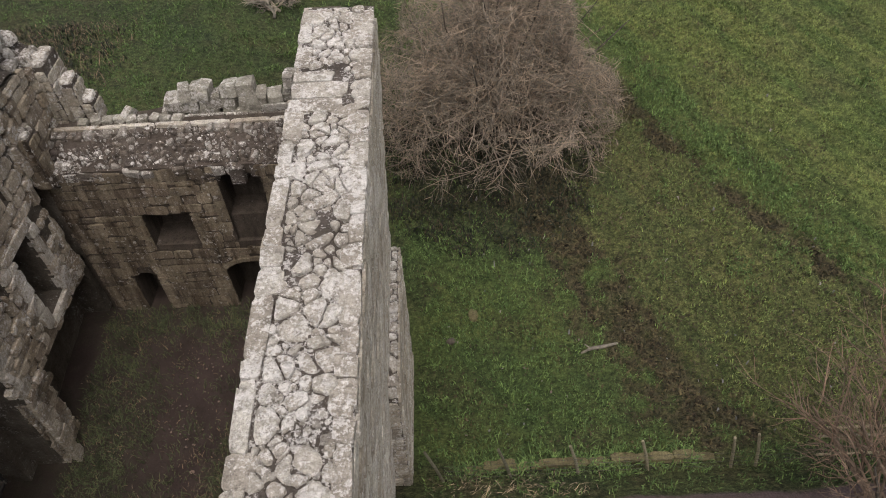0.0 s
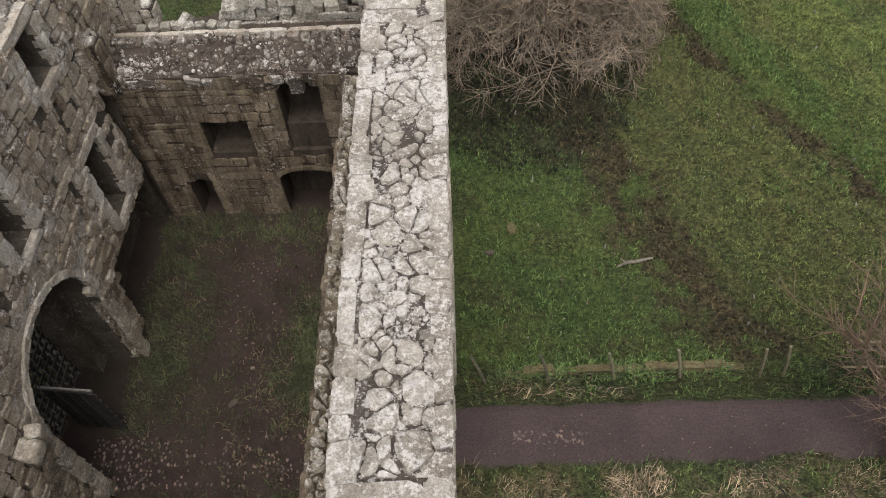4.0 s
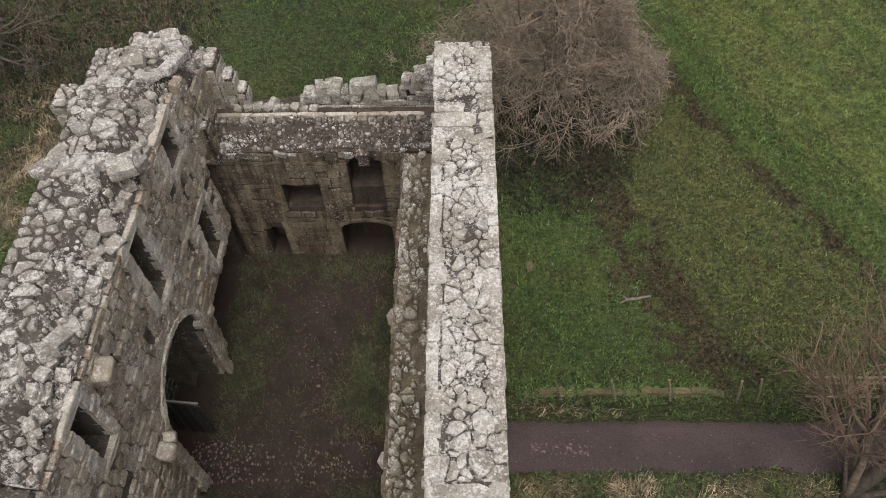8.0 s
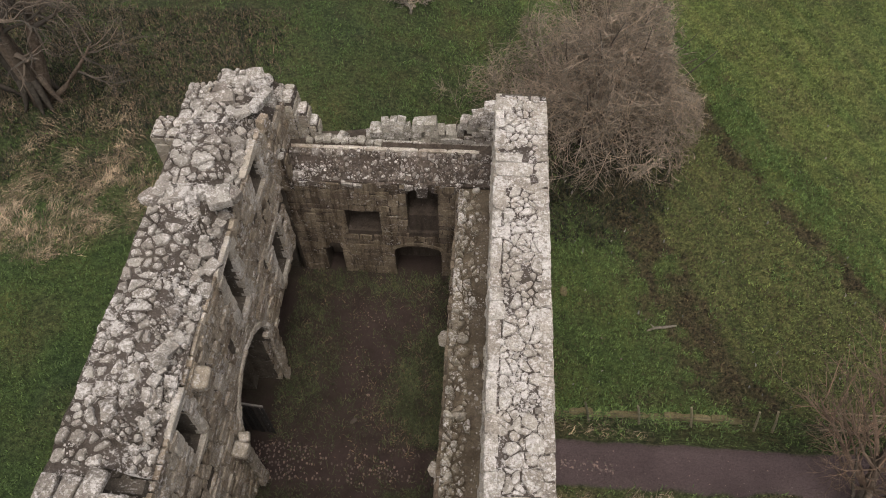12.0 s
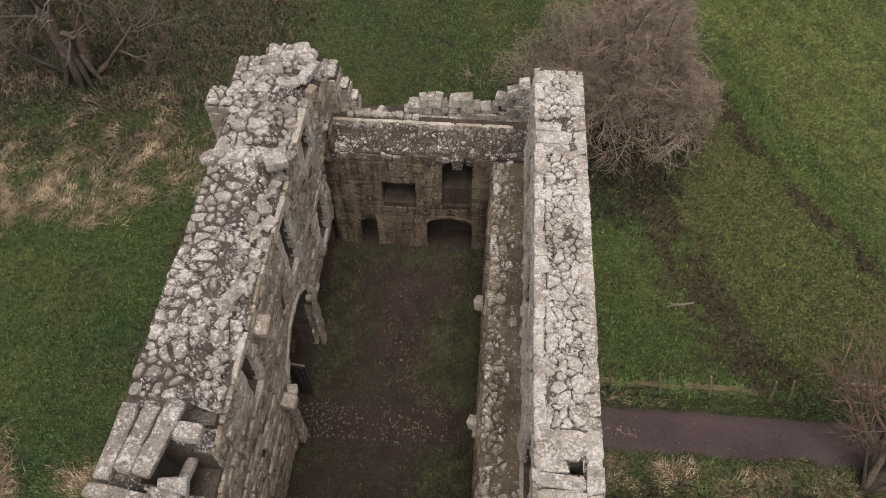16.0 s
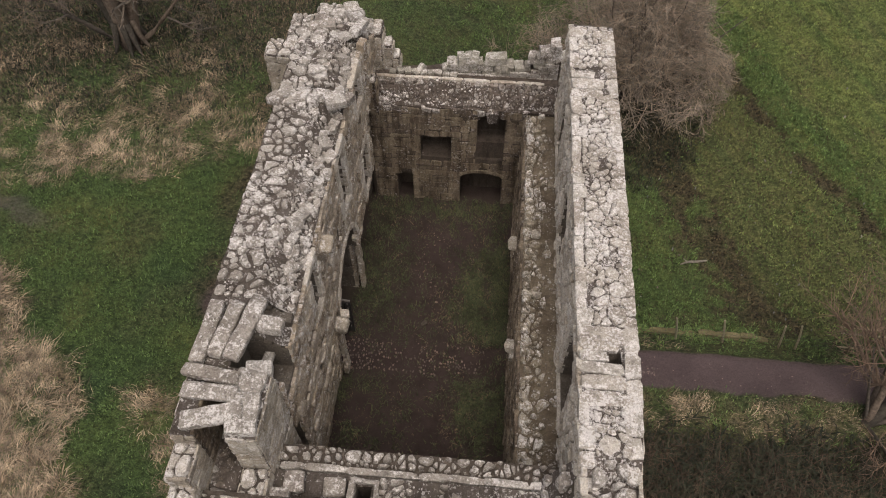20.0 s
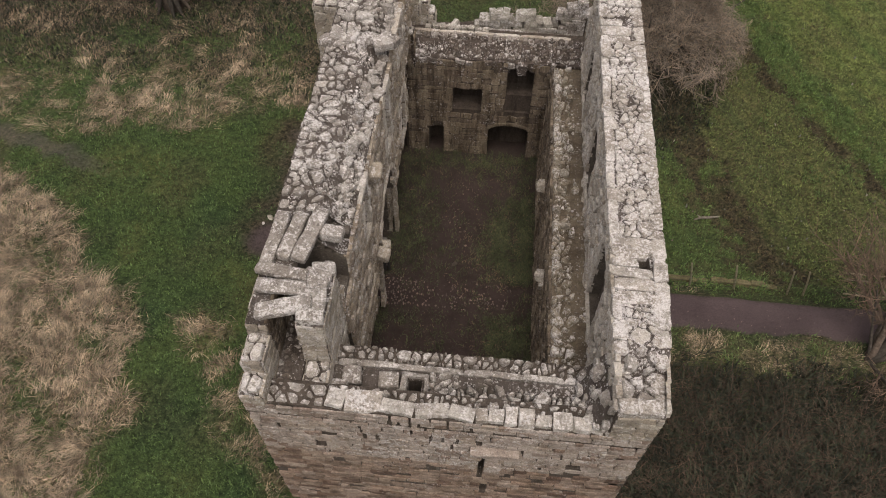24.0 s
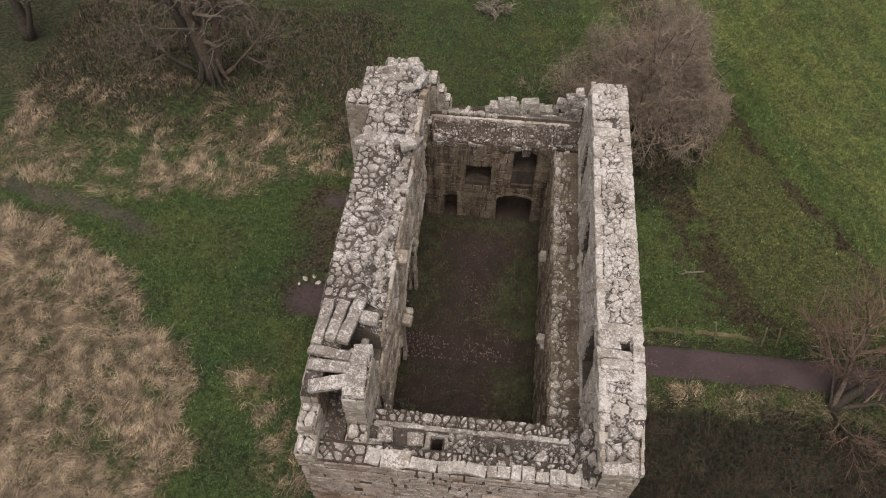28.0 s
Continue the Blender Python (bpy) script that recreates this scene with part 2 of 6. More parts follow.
M_bedstone = stone("bedding_rubble", [(0.20, 0.165, 0.14), (0.30, 0.25, 0.21), (0.15, 0.125, 0.11), (0.24, 0.20, 0.175), (0.62, 0.58, 0.54), (0.30, 0.25, 0.21)], 0.85, 0.53, 0.5, dots=1.0)
M_endcore = stone("end_wall_pointing", [(0.15, 0.122, 0.1)], 0.4, 0.57, 0.5, True)
# gable pointing, its colour darkened for shade as well as dirt
M_bondshade = stone("shaded_dirty_pointing", [(0.13, 0.104, 0.085)], 0.25, 0.6, 0.5, True)
M_bedding = stone("vault_bedding", [(0.14, 0.112, 0.095)], 0.5, 0.57, 0.5, dots=1.0)
M_dressed = stone("dressed_brown_stone", [(0.38, 0.307, 0.22), (0.30, 0.243, 0.178), (0.43, 0.365, 0.273)], 0.4, 0.58, 0.5, True)
M_core = stone("wall_core", [(0.38, 0.32, 0.24), (0.55, 0.485, 0.39), (0.46, 0.39, 0.295), (0.72, 0.665, 0.575)], 0.95, 0.505, 0.4, moss=0.3, dots=0.8)
M_green = stone("algae_stone", [(0.44, 0.41, 0.35), (0.58, 0.545, 0.475), (0.38, 0.35, 0.30)], 0.7, 0.52, 0.35, moss=0.4, dots=0.5)


def plain(name, colour, roughness=0.8, spread=0.35, scale=14, metallic=0.0):
    m, t, b = nodes_of(name, roughness)
    b.inputs["Metallic"].default_value = metallic
    p = place_of(t)
    n = noise_node(t, scale, 6, 0.65, p)
    lo = tuple(c * (1 - spread) for c in colour)
    hi = tuple(min(1, c * (1 + spread)) for c in colour)
    c = ramp(t, n, [(0.3, lo), (0.7, hi)])
    c = mix(t, 0.8, c, ramp(t, piece_random(t), [(0, (0.35, 0.38, 0.36)), (0.5, (0.9, 0.9, 0.9)), (1, (1.6, 1.45, 1.3))]), "MULTIPLY")
    t.links.new(c, b.inputs["Base Color"])
    bump(t, b, n, 0.4, 0.01)
    return m


M_lowwall = stone("mossy_field_stone", [(0.22, 0.19, 0.10), (0.26, 0.22, 0.12), (0.17, 0.155, 0.08)], 0.15, 0.62, 0.4, moss=0.6)
M_bark = plain("grey_bark", (0.085, 0.070, 0.058), 0.95, 0.5, 9)
M_twig = plain("brown_twigs", (0.222, 0.182, 0.146), 0.95, 0.35, 2)
M_twig_grey = plain("grey_twigs", (0.115, 0.097, 0.082), 0.95, 0.35, 2)
M_lean = plain("reddish_twigs", (0.150, 0.108, 0.082), 0.95, 0.35, 2)
M_dead = plain("bleached_deadwood", (0.2, 0.175, 0.145), 0.9, 0.4, 8)
M_post = plain("weathered_timber", (0.20, 0.18, 0.125), 0.9, 0.4, 16)
M_wire = plain("fence_wire", (0.06, 0.055, 0.05), 0.5, 0.2, 20, 0.8)
M_oak = plain("dark_gate_timber", (0.045, 0.042, 0.042), 0.8, 0.5, 12)
M_gatepale = plain("worn_gate_edges", (0.17, 0.165, 0.16), 0.7, 0.3, 12)
M_cobble = plain("pale_cobbles", (0.165, 0.126, 0.114), 0.85, 0.4, 30)
M_blade = plain("green_grass_blades", (0.092, 0.144, 0.048), 0.8, 0.85, 5.5)
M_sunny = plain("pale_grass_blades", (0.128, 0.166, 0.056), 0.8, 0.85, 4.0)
M_lane = plain("mown_grass_blades", (0.074, 0.118, 0.040), 0.8, 0.8, 5.5)
M_brown = plain("brown_dead_stems", (0.150, 0.112, 0.080), 0.9, 0.6, 3.0)
M_weed = plain("floor_weeds", (0.074, 0.085, 0.045), 0.9, 0.45, 1.5)
M_dry = plain("dry_grass_blades", (0.315, 0.253, 0.182), 0.9, 0.85, 1.6)
M_deadgrass = plain("dead_stems", (0.078, 0.054, 0.040), 0.9, 0.5, 1.0)
M_darkleaf = plain("bramble_leaves", (0.024, 0.028, 0.017), 0.8, 0.5, 1.0)
M_litter = plain("fallen_leaves", (0.064, 0.056, 0.031), 0.9, 0.5, 3.0)


def ground_material():
    m, t, b = nodes_of("meadow_ground", 0.95)
    p = place_of(t)

    def mask(name):
        a = t.nodes.new("ShaderNodeAttribute")
        a.attribute_name = name
        return a.outputs["Fac"]
    wide = noise_node(t, 0.35, 5, 0.6, p)
    mid = noise_node(t, 2.4, 6, 0.7, p)
    fine = noise_node(t, 22, 6, 0.75, p)
    tuft = noise_node(t, 7.0, 5, 0.75, p)
    lanes = t.nodes.new("ShaderNodeCombineXYZ")  # mowing lanes run down the slope
    for sock, way in (("X", (0.06, -0.13, 0)), ("Y", (1.25, 0.6, 0))):
        d = t.nodes.new("ShaderNodeVectorMath")
        d.operation = "DOT_PRODUCT"
        t.links.new(p, d.inputs[0])
        d.inputs[1].default_value = way
        t.links.new(d.outputs["Value"], lanes.inputs[sock])
    slant = lanes.outputs["Vector"]
    grass = ramp(t, wide, [(0.30, (0.032, 0.062, 0.024)), (0.5, (0.050, 0.082, 0.028)), (0.7, (0.082, 0.098, 0.036))])
    grass = mix(t, mask("bright"), grass, ramp(t, noise_node(t, 1.0, 5, 0.65, slant), [(0.38, (0.076, 0.118, 0.038)), (0.62, (0.150, 0.172, 0.062))]))
    grass = mix(t, 0.8, grass, ramp(t, mid, [(0.3, (0.45, 0.48, 0.45)), (0.7, (1.3, 1.22, 1.15))]), "MULTIPLY")
    bare = ramp(t, tuft, [(0.35, (0.016, 0.013, 0.009)), (0.65, (0.082, 0.063, 0.040))])
    # the worn mask holds bare earth and also painted shade of the bank steps
    worn = calc(t, "MULTIPLY", mask("worn"), ramp(t, mid, [(0.30, (0.35, 0.35, 0.35)), (0.46, (1, 1, 1))]))
    c = mix(t, worn, grass, bare)
    litter = ramp(t, tuft, [(0.3, (0.050, 0.042, 0.025)), (0.7, (0.19, 0.150, 0.098))])
    dry = calc(t, "MULTIPLY", mask("dry"), ramp(t, noise_node(t, 0.9, 6, 0.7, p), [(0.40, (0, 0, 0)), (0.56, (1, 1, 1))]))
    c = mix(t, dry, c, litter)
    # dark ground of the brambles, also painted as shade under the hawthorn
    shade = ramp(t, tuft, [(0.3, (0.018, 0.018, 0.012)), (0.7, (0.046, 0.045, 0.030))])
    c = mix(t, mask("scrub_shade"), c, shade)
    c = mix(t, 0.85, c, ramp(t, fine, [(0.30, (0.15, 0.16, 0.15)), (0.70, (1.9, 1.85, 1.75))]), "MULTIPLY")
    c = mix(t, 0.7, c, ramp(t, tuft, [(0.36, (0.22, 0.22, 0.22)), (0.64, (1.65, 1.6, 1.55))]), "MULTIPLY")
    soil = ramp(t, wide, [(0.3, (0.072, 0.051, 0.052)), (0.7, (0.118, 0.086, 0.086))])
    soil = mix(t, 0.5, soil, ramp(t, fine, [(0.32, (0.35, 0.35, 0.35)), (0.68, (1.5, 1.5, 1.5))]), "MULTIPLY")
    ragged = ramp(t, calc(t, "ADD", mask("path"), calc(t, "MULTIPLY", calc(t, "SUBTRACT", tuft, 0.5), 0.9)), [(0.25, (0, 0, 0)), (0.65, (1, 1, 1))])
    c = mix(t, calc(t, "MULTIPLY", ragged, calc(t, "MINIMUM", calc(t, "MULTIPLY", mask("path"), 2.0), 1.0)), c, soil)
    t.links.new(c, b.inputs["Base Color"])
    bump(t, b, calc(t, "ADD", calc(t, "ADD", fine, tuft), calc(t, "MULTIPLY", mid, 1.2)), 1.0, 0.08)
    return m


def floor_material():
    m, t, b = nodes_of("trodden_earth", 0.9)
    p = place_of(t)
    mid = noise_node(t, 1.6, 6, 0.7, p)
    fine = noise_node(t, 30, 6, 0.75, p)
    c = ramp(t, mid, [(0.3, (0.027, 0.018, 0.0165)), (0.7, (0.062, 0.042, 0.038))])
    a = t.nodes.new("ShaderNodeAttribute")
    a.attribute_name = "weed"
    w = calc(t, "MULTIPLY", a.outputs["Fac"], ramp(t, noise_node(t, 3.5, 6, 0.75, p), [(0.38, (0, 0, 0)), (0.58, (1, 1, 1))]))
    c = mix(t, w, c, ramp(t, fine, [(0.3, (0.022, 0.026, 0.014)), (0.7, (0.062, 0.062, 0.034))]))
    c = mix(t, 0.7, c, ramp(t, fine, [(0.25, (0.45, 0.45, 0.45)), (0.75, (1.3, 1.3, 1.3))]), "MULTIPLY")
    t.links.new(c, b.inputs["Base Color"])
    bump(t, b, calc(t, "ADD", fine, mid), 0.8, 0.04)
    return m


M_ground = ground_material()
M_floor = floor_material()

# ---- ground ----
def smooth01(a, b, x):
    k = min(1.0, max(0.0, (x - a) / (b - a)))
    return k * k * (3 - 2 * k)


def line(points, x):
    """Piecewise linear height along a profile."""
    if x <= points[0][0]:
        return points[0][1]
    for (x0, z0), (x1, z1) in zip(points, points[1:]):
        if x <= x1:
            return z0 + (z1 - z0) * (x - x0) / (x1 - x0)
    return points[-1][1]


def ground_z(x, y):
    east = line([(-40, 0.5), (-16, -0.4), (-9.5, -0.75), (-7.0, -0.85), (-5.4, -0.95), (-4.3, -1.95), (-2.0, -2.75), (1.0, -3.1),
                 (5.0, -2.75), (10.0, -2.1), (20.0, -0.8), (60.0, 2.0)], y)
    if x > 11 and y > -4:
        east += 0.16 * (x - 11) * smooth01(-4, 3, y)
    west = line([(-40, 1.4), (-14, 1.1), (-6, 0.95), (2, 0.75), (8, 1.0), (20, 0.6), (60, 2.0)], y)
    if x < -9:
        west += 0.03 * (-9 - x)
    z = west + (east - west) * smooth01(-4.0, 5.6, x)
    z += 0.10 * noise.noise((x * 0.35, y * 0.35, 3.1)) + 0.045 * noise.noise((x * 1.7, y * 1.7, 9.0))
    z -= 1.3 * smooth01(-13.4, -14.8, y) * smooth01(-5.5, -3.8, x)
    if 6.0 < x < 24 and -3.6 < y < 14:  # trodden ledges and clods along the worn banks
        low, high = bank_of(x, y)
        fade = smooth01(-3.6, -2.0, y) * smooth01(14, 11, y)
        chop = 0.5 + 0.9 * noise.noise((x * 1.3, y * 1.3, 14.0))
        for k in (-1.0, -0.35, 0.3):
            z -= 0.13 * fade * chop * math.exp(-((low - k) / 0.15) ** 2)
        z -= 0.17 * fade * chop * math.exp(-(high / 0.2) ** 2)
        z += fade * 0.10 * noise.noise((x * 3.6, y * 3.6, 2.0)) * max(smooth01(2.0, 0.4, abs(low)), smooth01(1.1, 0.2, abs(high)))
        z += fade * 0.035 * noise.noise((x * 2.6, y * 2.6, 6.0))
    if (-3.4 < x < 4.7 and -13.9 < y < 1.4) or (-4.5 < x < -3.3 and -7.5 < y < -4.1):
        z = min(z, -0.6)
    return z


# the two worn banks that run down the slope: x against -y
SLOPE_LOW = [(-14, 9.6), (-8.5, 10.3), (-4.4, 10.8), (-2.2, 12.0), (-0.4, 12.7), (1.3, 13.4), (3.1, 13.8)]
SLOPE_HIGH = [(-16, 11.0), (-12.2, 13.1), (-9.2, 14.2), (-6.4, 15.5), (-4.4, 16.9), (-1.6, 18.5), (3.0, 21.0)]


def bank_of(x, y):
    """How far uphill of the lower and of the upper bank."""
    n, f = noise.noise((x * 0.5, y * 0.5, 21.0)), noise.noise((x * 1.4, y * 1.4, 5.0))
    return x - line(SLOPE_LOW, -y) + 0.5 * n + 0.3 * f, x - line(SLOPE_HIGH, -y) + 0.4 * n + 0.25 * f


DRY_EDGE = [(-15, -10.0), (-12, -10.2), (-10.1, -10.6), (-8.5, -11.8), (-7.4, -13.4), (-5.5, -14.5), (-4.5, -16.2), (-3.3, -18.0), (-2.5, -21.8)]
LANE = [(-22.5, -1.0), (-20.7, -1.5), (-18.1, -1.8), (-15.7, -2.5), (-12.8, -3.45), (-9.9, -4.6), (-7.9, -5.6)]
BAND_LOW = [(-21.3, -1.2), (-17.0, -1.3), (-14.4, -1.0), (-11.8, -0.6), (-10.4, 0.3), (-9.8, 1.1), (-7.1, 1.4)]
BAND_HIGH = [(-25.0, 6.9), (-23.0, 4.5), (-20.8, 2.8), (-18.0, 2.0), (-15.6, 2.8), (-13.0, 3.8), (-11.5, 4.6), (-7.9, 4.6)]


def covers(x, y):
    """How far the turf is worn or painted with bank shade, dry, trodden to a path, bright, or overgrown with scrub or
    painted with hawthorn shade here.
    """
    n = noise.noise((x * 0.5, y * 0.5, 21.0))
    f = noise.noise((x * 1.4, y * 1.4, 5.0))
    path = worn = dry = bright = scrub_shade = 0.0
    if x > 5:
        path = smooth01(0.95, 0.5, abs(y + 6.1 + 0.12 * n) + 0.16 * f)
        path = max(path, 0.22 * smooth01(0.4, 0.15, abs(x - 11.9 + 0.2 * n) + 0.1 * f) * smooth01(-6.2, -7.0, y) * smooth01(-9.5, -8.0, y))
        path = max(path, 0.3 * smooth01(0.7, 0.1, abs(x - line([(-13.2, 8.7), (-12.0, 9.6), (-10.7, 10.8), (-9.2, 11.7)], y)) + 0.4 * f) * smooth01(-14.5, -12.5, y) * smooth01(-7.4, -8.2, y))
        if y > -3.6:
            lower, upper = bank_of(x, y)
            # bands and thin lines along the banks: trodden earth plus painted rut shade
            worn = max(smooth01(1.3, 0.3, abs(lower + 0.3)) * smooth01(-0.4, 0.2, n + 0.9 * f), 0.95 * smooth01(0.75, 0.2, abs(upper)) * smooth01(-0.45, 0.1, n + 0.9 * f), *[smooth01(0.38, 0.12, abs(lower - k)) * smooth01(-0.25, 0.15, noise.noise((x * 1.1, y * 1.1, 40.0 + k))) for k in (-1.3, -0.7, -0.2, 0.4)], smooth01(0.35, 0.1, abs(upper)) * smooth01(-0.3, 0.1, noise.noise((x * 1.1, y * 1.1, 50.0))), 0.8 * smooth01(2.6, 1.0, abs(lower + 0.6)) * smooth01(0.05, 0.4, noise.noise((x * 1.9, y * 1.9, 33.0)) + 0.4 * f), 0.4 * smooth01(-0.5, 0.3, lower) * smooth01(0.6, -0.3, upper), 0.75 * smooth01(-2.6, -1.2, lower) * smooth01(0.3, -0.2, lower) * smooth01(-0.25, 0.2, n + 0.6 * f))
            worn = max(worn, 0.7 * smooth01(1.0, 0.2, abs(lower + 1.6)) * smooth01(-0.2, 0.3, n + f), 0.35 * smooth01(0.0, 0.6, n + f * 0.5), 0.28 * smooth01(0.1, 0.45, noise.noise((x * 0.9, y * 0.9, 71.0)) + 0.5 * f) * smooth01(-3.0, -1.0, lower))
            bright = 0.25 + 0.28 * smooth01(0.0, 1.2, lower) * smooth01(0.2, -0.8, upper) + 0.2 * smooth01(0.0, 0.8, lower) + 0.55 * smooth01(1.6, 3.4, upper) - 0.25 * smooth01(4.6, 7.0, upper)
            # round dark patch: the hawthorn's shade painted on the turf
            scrub_shade = 0.75 * smooth01(1.2, 0.5, math.hypot((x - 8.0) / 4.8, (y - 9.2) / 4.8) + 0.25 * n + 0.12 * f)
        else:
            worn = 0.32 + 0.3 * smooth01(0.0, 0.4, f)
            dry = 0.4 * smooth01(0.7, 0.2, abs(y + 4.8 + 0.2 * n)) * smooth01(0.6, 0.0, abs(x - 7.0) * 0.2) + 0.6 * smooth01(0.9, 0.3, abs(y + 7.7 + 0.3 * n)) * smooth01(-0.45, 0.15, f)
            scrub_shade = (0.95 - 0.3 * smooth01(0.0, 0.4, f)) * smooth01(-8.0, -9.3, y + 0.6 * n) * max(smooth01(-15.5, -14.0, y), smooth01(5.0, 8.5, x + 1.5 * n)) * smooth01(-27, -20, y + 2 * n)
    else:
        lane = abs(y - line(LANE, x) + 0.3 * n)
        if x < -5.5:
            path = 0.46 * smooth01(0.9, 0.2, lane + 0.4 * f) * (0.5 + 0.5 * smooth01(-12.5, -16.0, x))
            path = max(path, 0.62 * smooth01(1.5, 0.4, math.hypot((x + 6.6) * 0.8, (y + 5.8) * 0.9) + 0.5 * n))
            path = max(path, 0.55 * smooth01(1.3, 0.3, math.hypot((x + 6.6) * 0.8, y + 0.2) + 0.4 * n))
            path = max(path, 0.33 * smooth01(1.3, 0.3, abs(x - line([(-6.0, -7.3), (-3.0, -6.9), (0.6, -6.8)], y) + 0.5 * n) + 0.4 * f) * smooth01(-6.4, -5.6, y) * smooth01(1.2, 0.4, y))
        if y < -2.4:
            edge = line(DRY_EDGE, y) + 0.8 * n + 0.7 * f
            dry = smooth01(edge + 0.4, edge - 0.5, x) * (0.3 + 0.8 * smooth01(-0.42, -0.08, noise.noise((x * 0.6, y * 0.6, 44.0)) + 0.35 * f))
            dry *= smooth01(0.5, 1.0, lane + 0.3 * f)
        if x < -6.0 and -2.5 < y < 8:
            low, high = line(BAND_LOW, x), line(BAND_HIGH, x)
            dry = max(dry, 0.72 * smooth01(low - 0.4, low + 0.5, y + 0.6 * f) * smooth01(high + 0.9, high - 0.6, y + 0.7 * n) * smooth01(-0.5, 0.35, n + 0.9 * f))
        if y > 2.4:
            scrub_shade = 0.32 * smooth01(-4.8, -7.5, x) * smooth01(2.6, 5.0, y + 1.5 * n) * smooth01(-0.5, 0.2, n)
            scrub_shade = max(scrub_shade, 0.4 * smooth01(-5.5, -8.0, x) * smooth01(4.5, 6.5, y + n) * smooth01(-0.6, 0.0, f))
            dry = max(dry, 0.45 * smooth01(-4.6, -7.0, x) * smooth01(2.0, 4.0, y + n) * smooth01(14, 9, y) * smooth01(-0.1, 0.45, n + 0.8 * f))
            worn = 0.25
        if x < -17:
            scrub_shade = max(scrub_shade, 0.5 * smooth01(2.0, 6.0, y))
        if y < -9.0:
            dry = max(dry, 0.85 * smooth01(1.3, 0.3, abs(x + 7.4 - 0.75 * (-10.8 - y) + 0.7 * n) + 0.5 * abs(f)) * smooth01(-0.35, 0.15, f))
        foot = smooth01(-9.0, -7.4, x + 0.8 * n) * smooth01(-7.2, -6.0, y) * smooth01(1.4, 0.4, y)
        worn = max(worn, foot * (0.45 + 0.45 * smooth01(-0.3, 0.3, f)), 0.3 * smooth01(0.0, 0.5, n), 0.45 * smooth01(2.5, 5, y) * smooth01(-0.2, 0.3, f))
    return worn, min(1.0, max(0.0, dry)), path, bright, scrub_shade


def lines_from(spans):
    out = []
    for a, b, n in spans:
        out += [a + (b - a) * i / n for i in range(n)]
    return out + [spans[-1][1]]


def build_ground():
    xs = lines_from([(-900, -200, 6), (-200, -45, 12), (-45, -26, 19), (-26, 5, 150), (5, 20, 105), (20, 28, 30), (28, 45, 17), (45, 200, 12), (200, 900, 6)])
    ys = lines_from([(-900, -200, 6), (-200, -45, 12), (-45, -20, 25), (-20, -4, 80), (-4, 13, 115), (13, 24, 40), (24, 45, 21), (45, 200, 12), (200, 900, 6)])
    verts = [(x, y, ground_z(x, y)) for y in ys for x in xs]
    nx = len(xs)
    faces = [(j * nx + i, j * nx + i + 1, (j + 1) * nx + i + 1, (j + 1) * nx + i) for j in range(len(ys) - 1) for i in range(nx - 1)]
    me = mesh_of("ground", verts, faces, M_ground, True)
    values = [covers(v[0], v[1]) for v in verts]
    for k, name in enumerate(("worn", "dry", "path", "bright", "scrub_shade")):
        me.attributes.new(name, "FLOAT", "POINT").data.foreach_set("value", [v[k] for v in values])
    return tagged(new("ground", me), "sloping meadow of short green grass with worn and dry patches", "ground", kind="structure")


ground = build_ground()


def floor_z(x, y):
    return 0.33 * smooth01(-4.5, 0.2, y) + 0.05 * noise.noise((x * 0.7, y * 0.7, 1.0)) + 0.02 * noise.noise((x * 3, y * 3, 2.0))


def weed_at(x, y):
    n = noise.noise((x * 0.8, y * 0.8, 31.0)) + 0.5 * noise.noise((x * 2.2, y * 2.2, 7.0))
    w = smooth01(1.0, 2.2, abs(x - 0.1 + 0.4 * n)) * 0.35 * smooth01(-0.4, 0.3, n)
    w = max(w, 1.2 * smooth01(1.8, 0.6, math.hypot(x - 2.4, (y + 4.6) * 0.62) + 0.6 * n), 0.42 * smooth01(1.6, 0.4, math.hypot(x + 2.0, (y + 3.6) * 0.5) + 0.6 * n), 0.9 * smooth01(1.3, 0.4, math.hypot(x - 2.2, (y + 8.3) * 0.7) + 0.5 * n), smooth01(-1.6, -0.4, y) * 0.3)
    w *= 1 - smooth01(0.9, 0.5, abs(y + 6.9))
    return max(0.0, min(1.0, w + 0.2 * n))


def build_floor():
    xs = lines_from([(-4.6, 3.3, 60)])
    ys = lines_from([(-13.0, 0.9, 100)])
    verts = [(x, y, floor_z(x, y)) for y in ys for x in xs]
    nx = len(xs)
    faces = [(j * nx + i, j * nx + i + 1, (j + 1) * nx + i + 1, (j + 1) * nx + i) for j in range(len(ys) - 1) for i in range(nx - 1)]
    me = mesh_of("floor", verts, faces, M_floor, True)
    me.attributes.new("weed", "FLOAT", "POINT").data.foreach_set("value", [weed_at(v[0], v[1]) for v in verts])
    return tagged(new("floor", me), "trodden brown earth floor with weeds inside the ruin", "floor", kind="structure")


floor = build_floor()

# ---- walls ----
# (u, v, w): along the wall, up, and out of its inner face into the thickness
def put_west(u, v, w):
    return (-2.38 - w, u, v)


def put_east(u, v, w):
    """The outer side leans in a little towards its foot and draws in towards the end wall."""
    k = smooth01(0.3, 1.2, w)
    return (4.08 + w - k * (0.2 * smooth01(-12.0, -14.6, u) + 0.048 * max(0.0, 8.5 - v) * smooth01(-14.0, -11.0, u)), u, v)


def put_north(u, v, w):
    return (u, w, v)


def put_south(u, v, w):
    return (u, -14.6 + w, v)


def rough(u, seed, amount=0.12):
    return amount * noise.noise((u * 1.9, seed, 0.3)) + 0.5 * amount * noise.noise((u * 5.3, seed, 4.3))


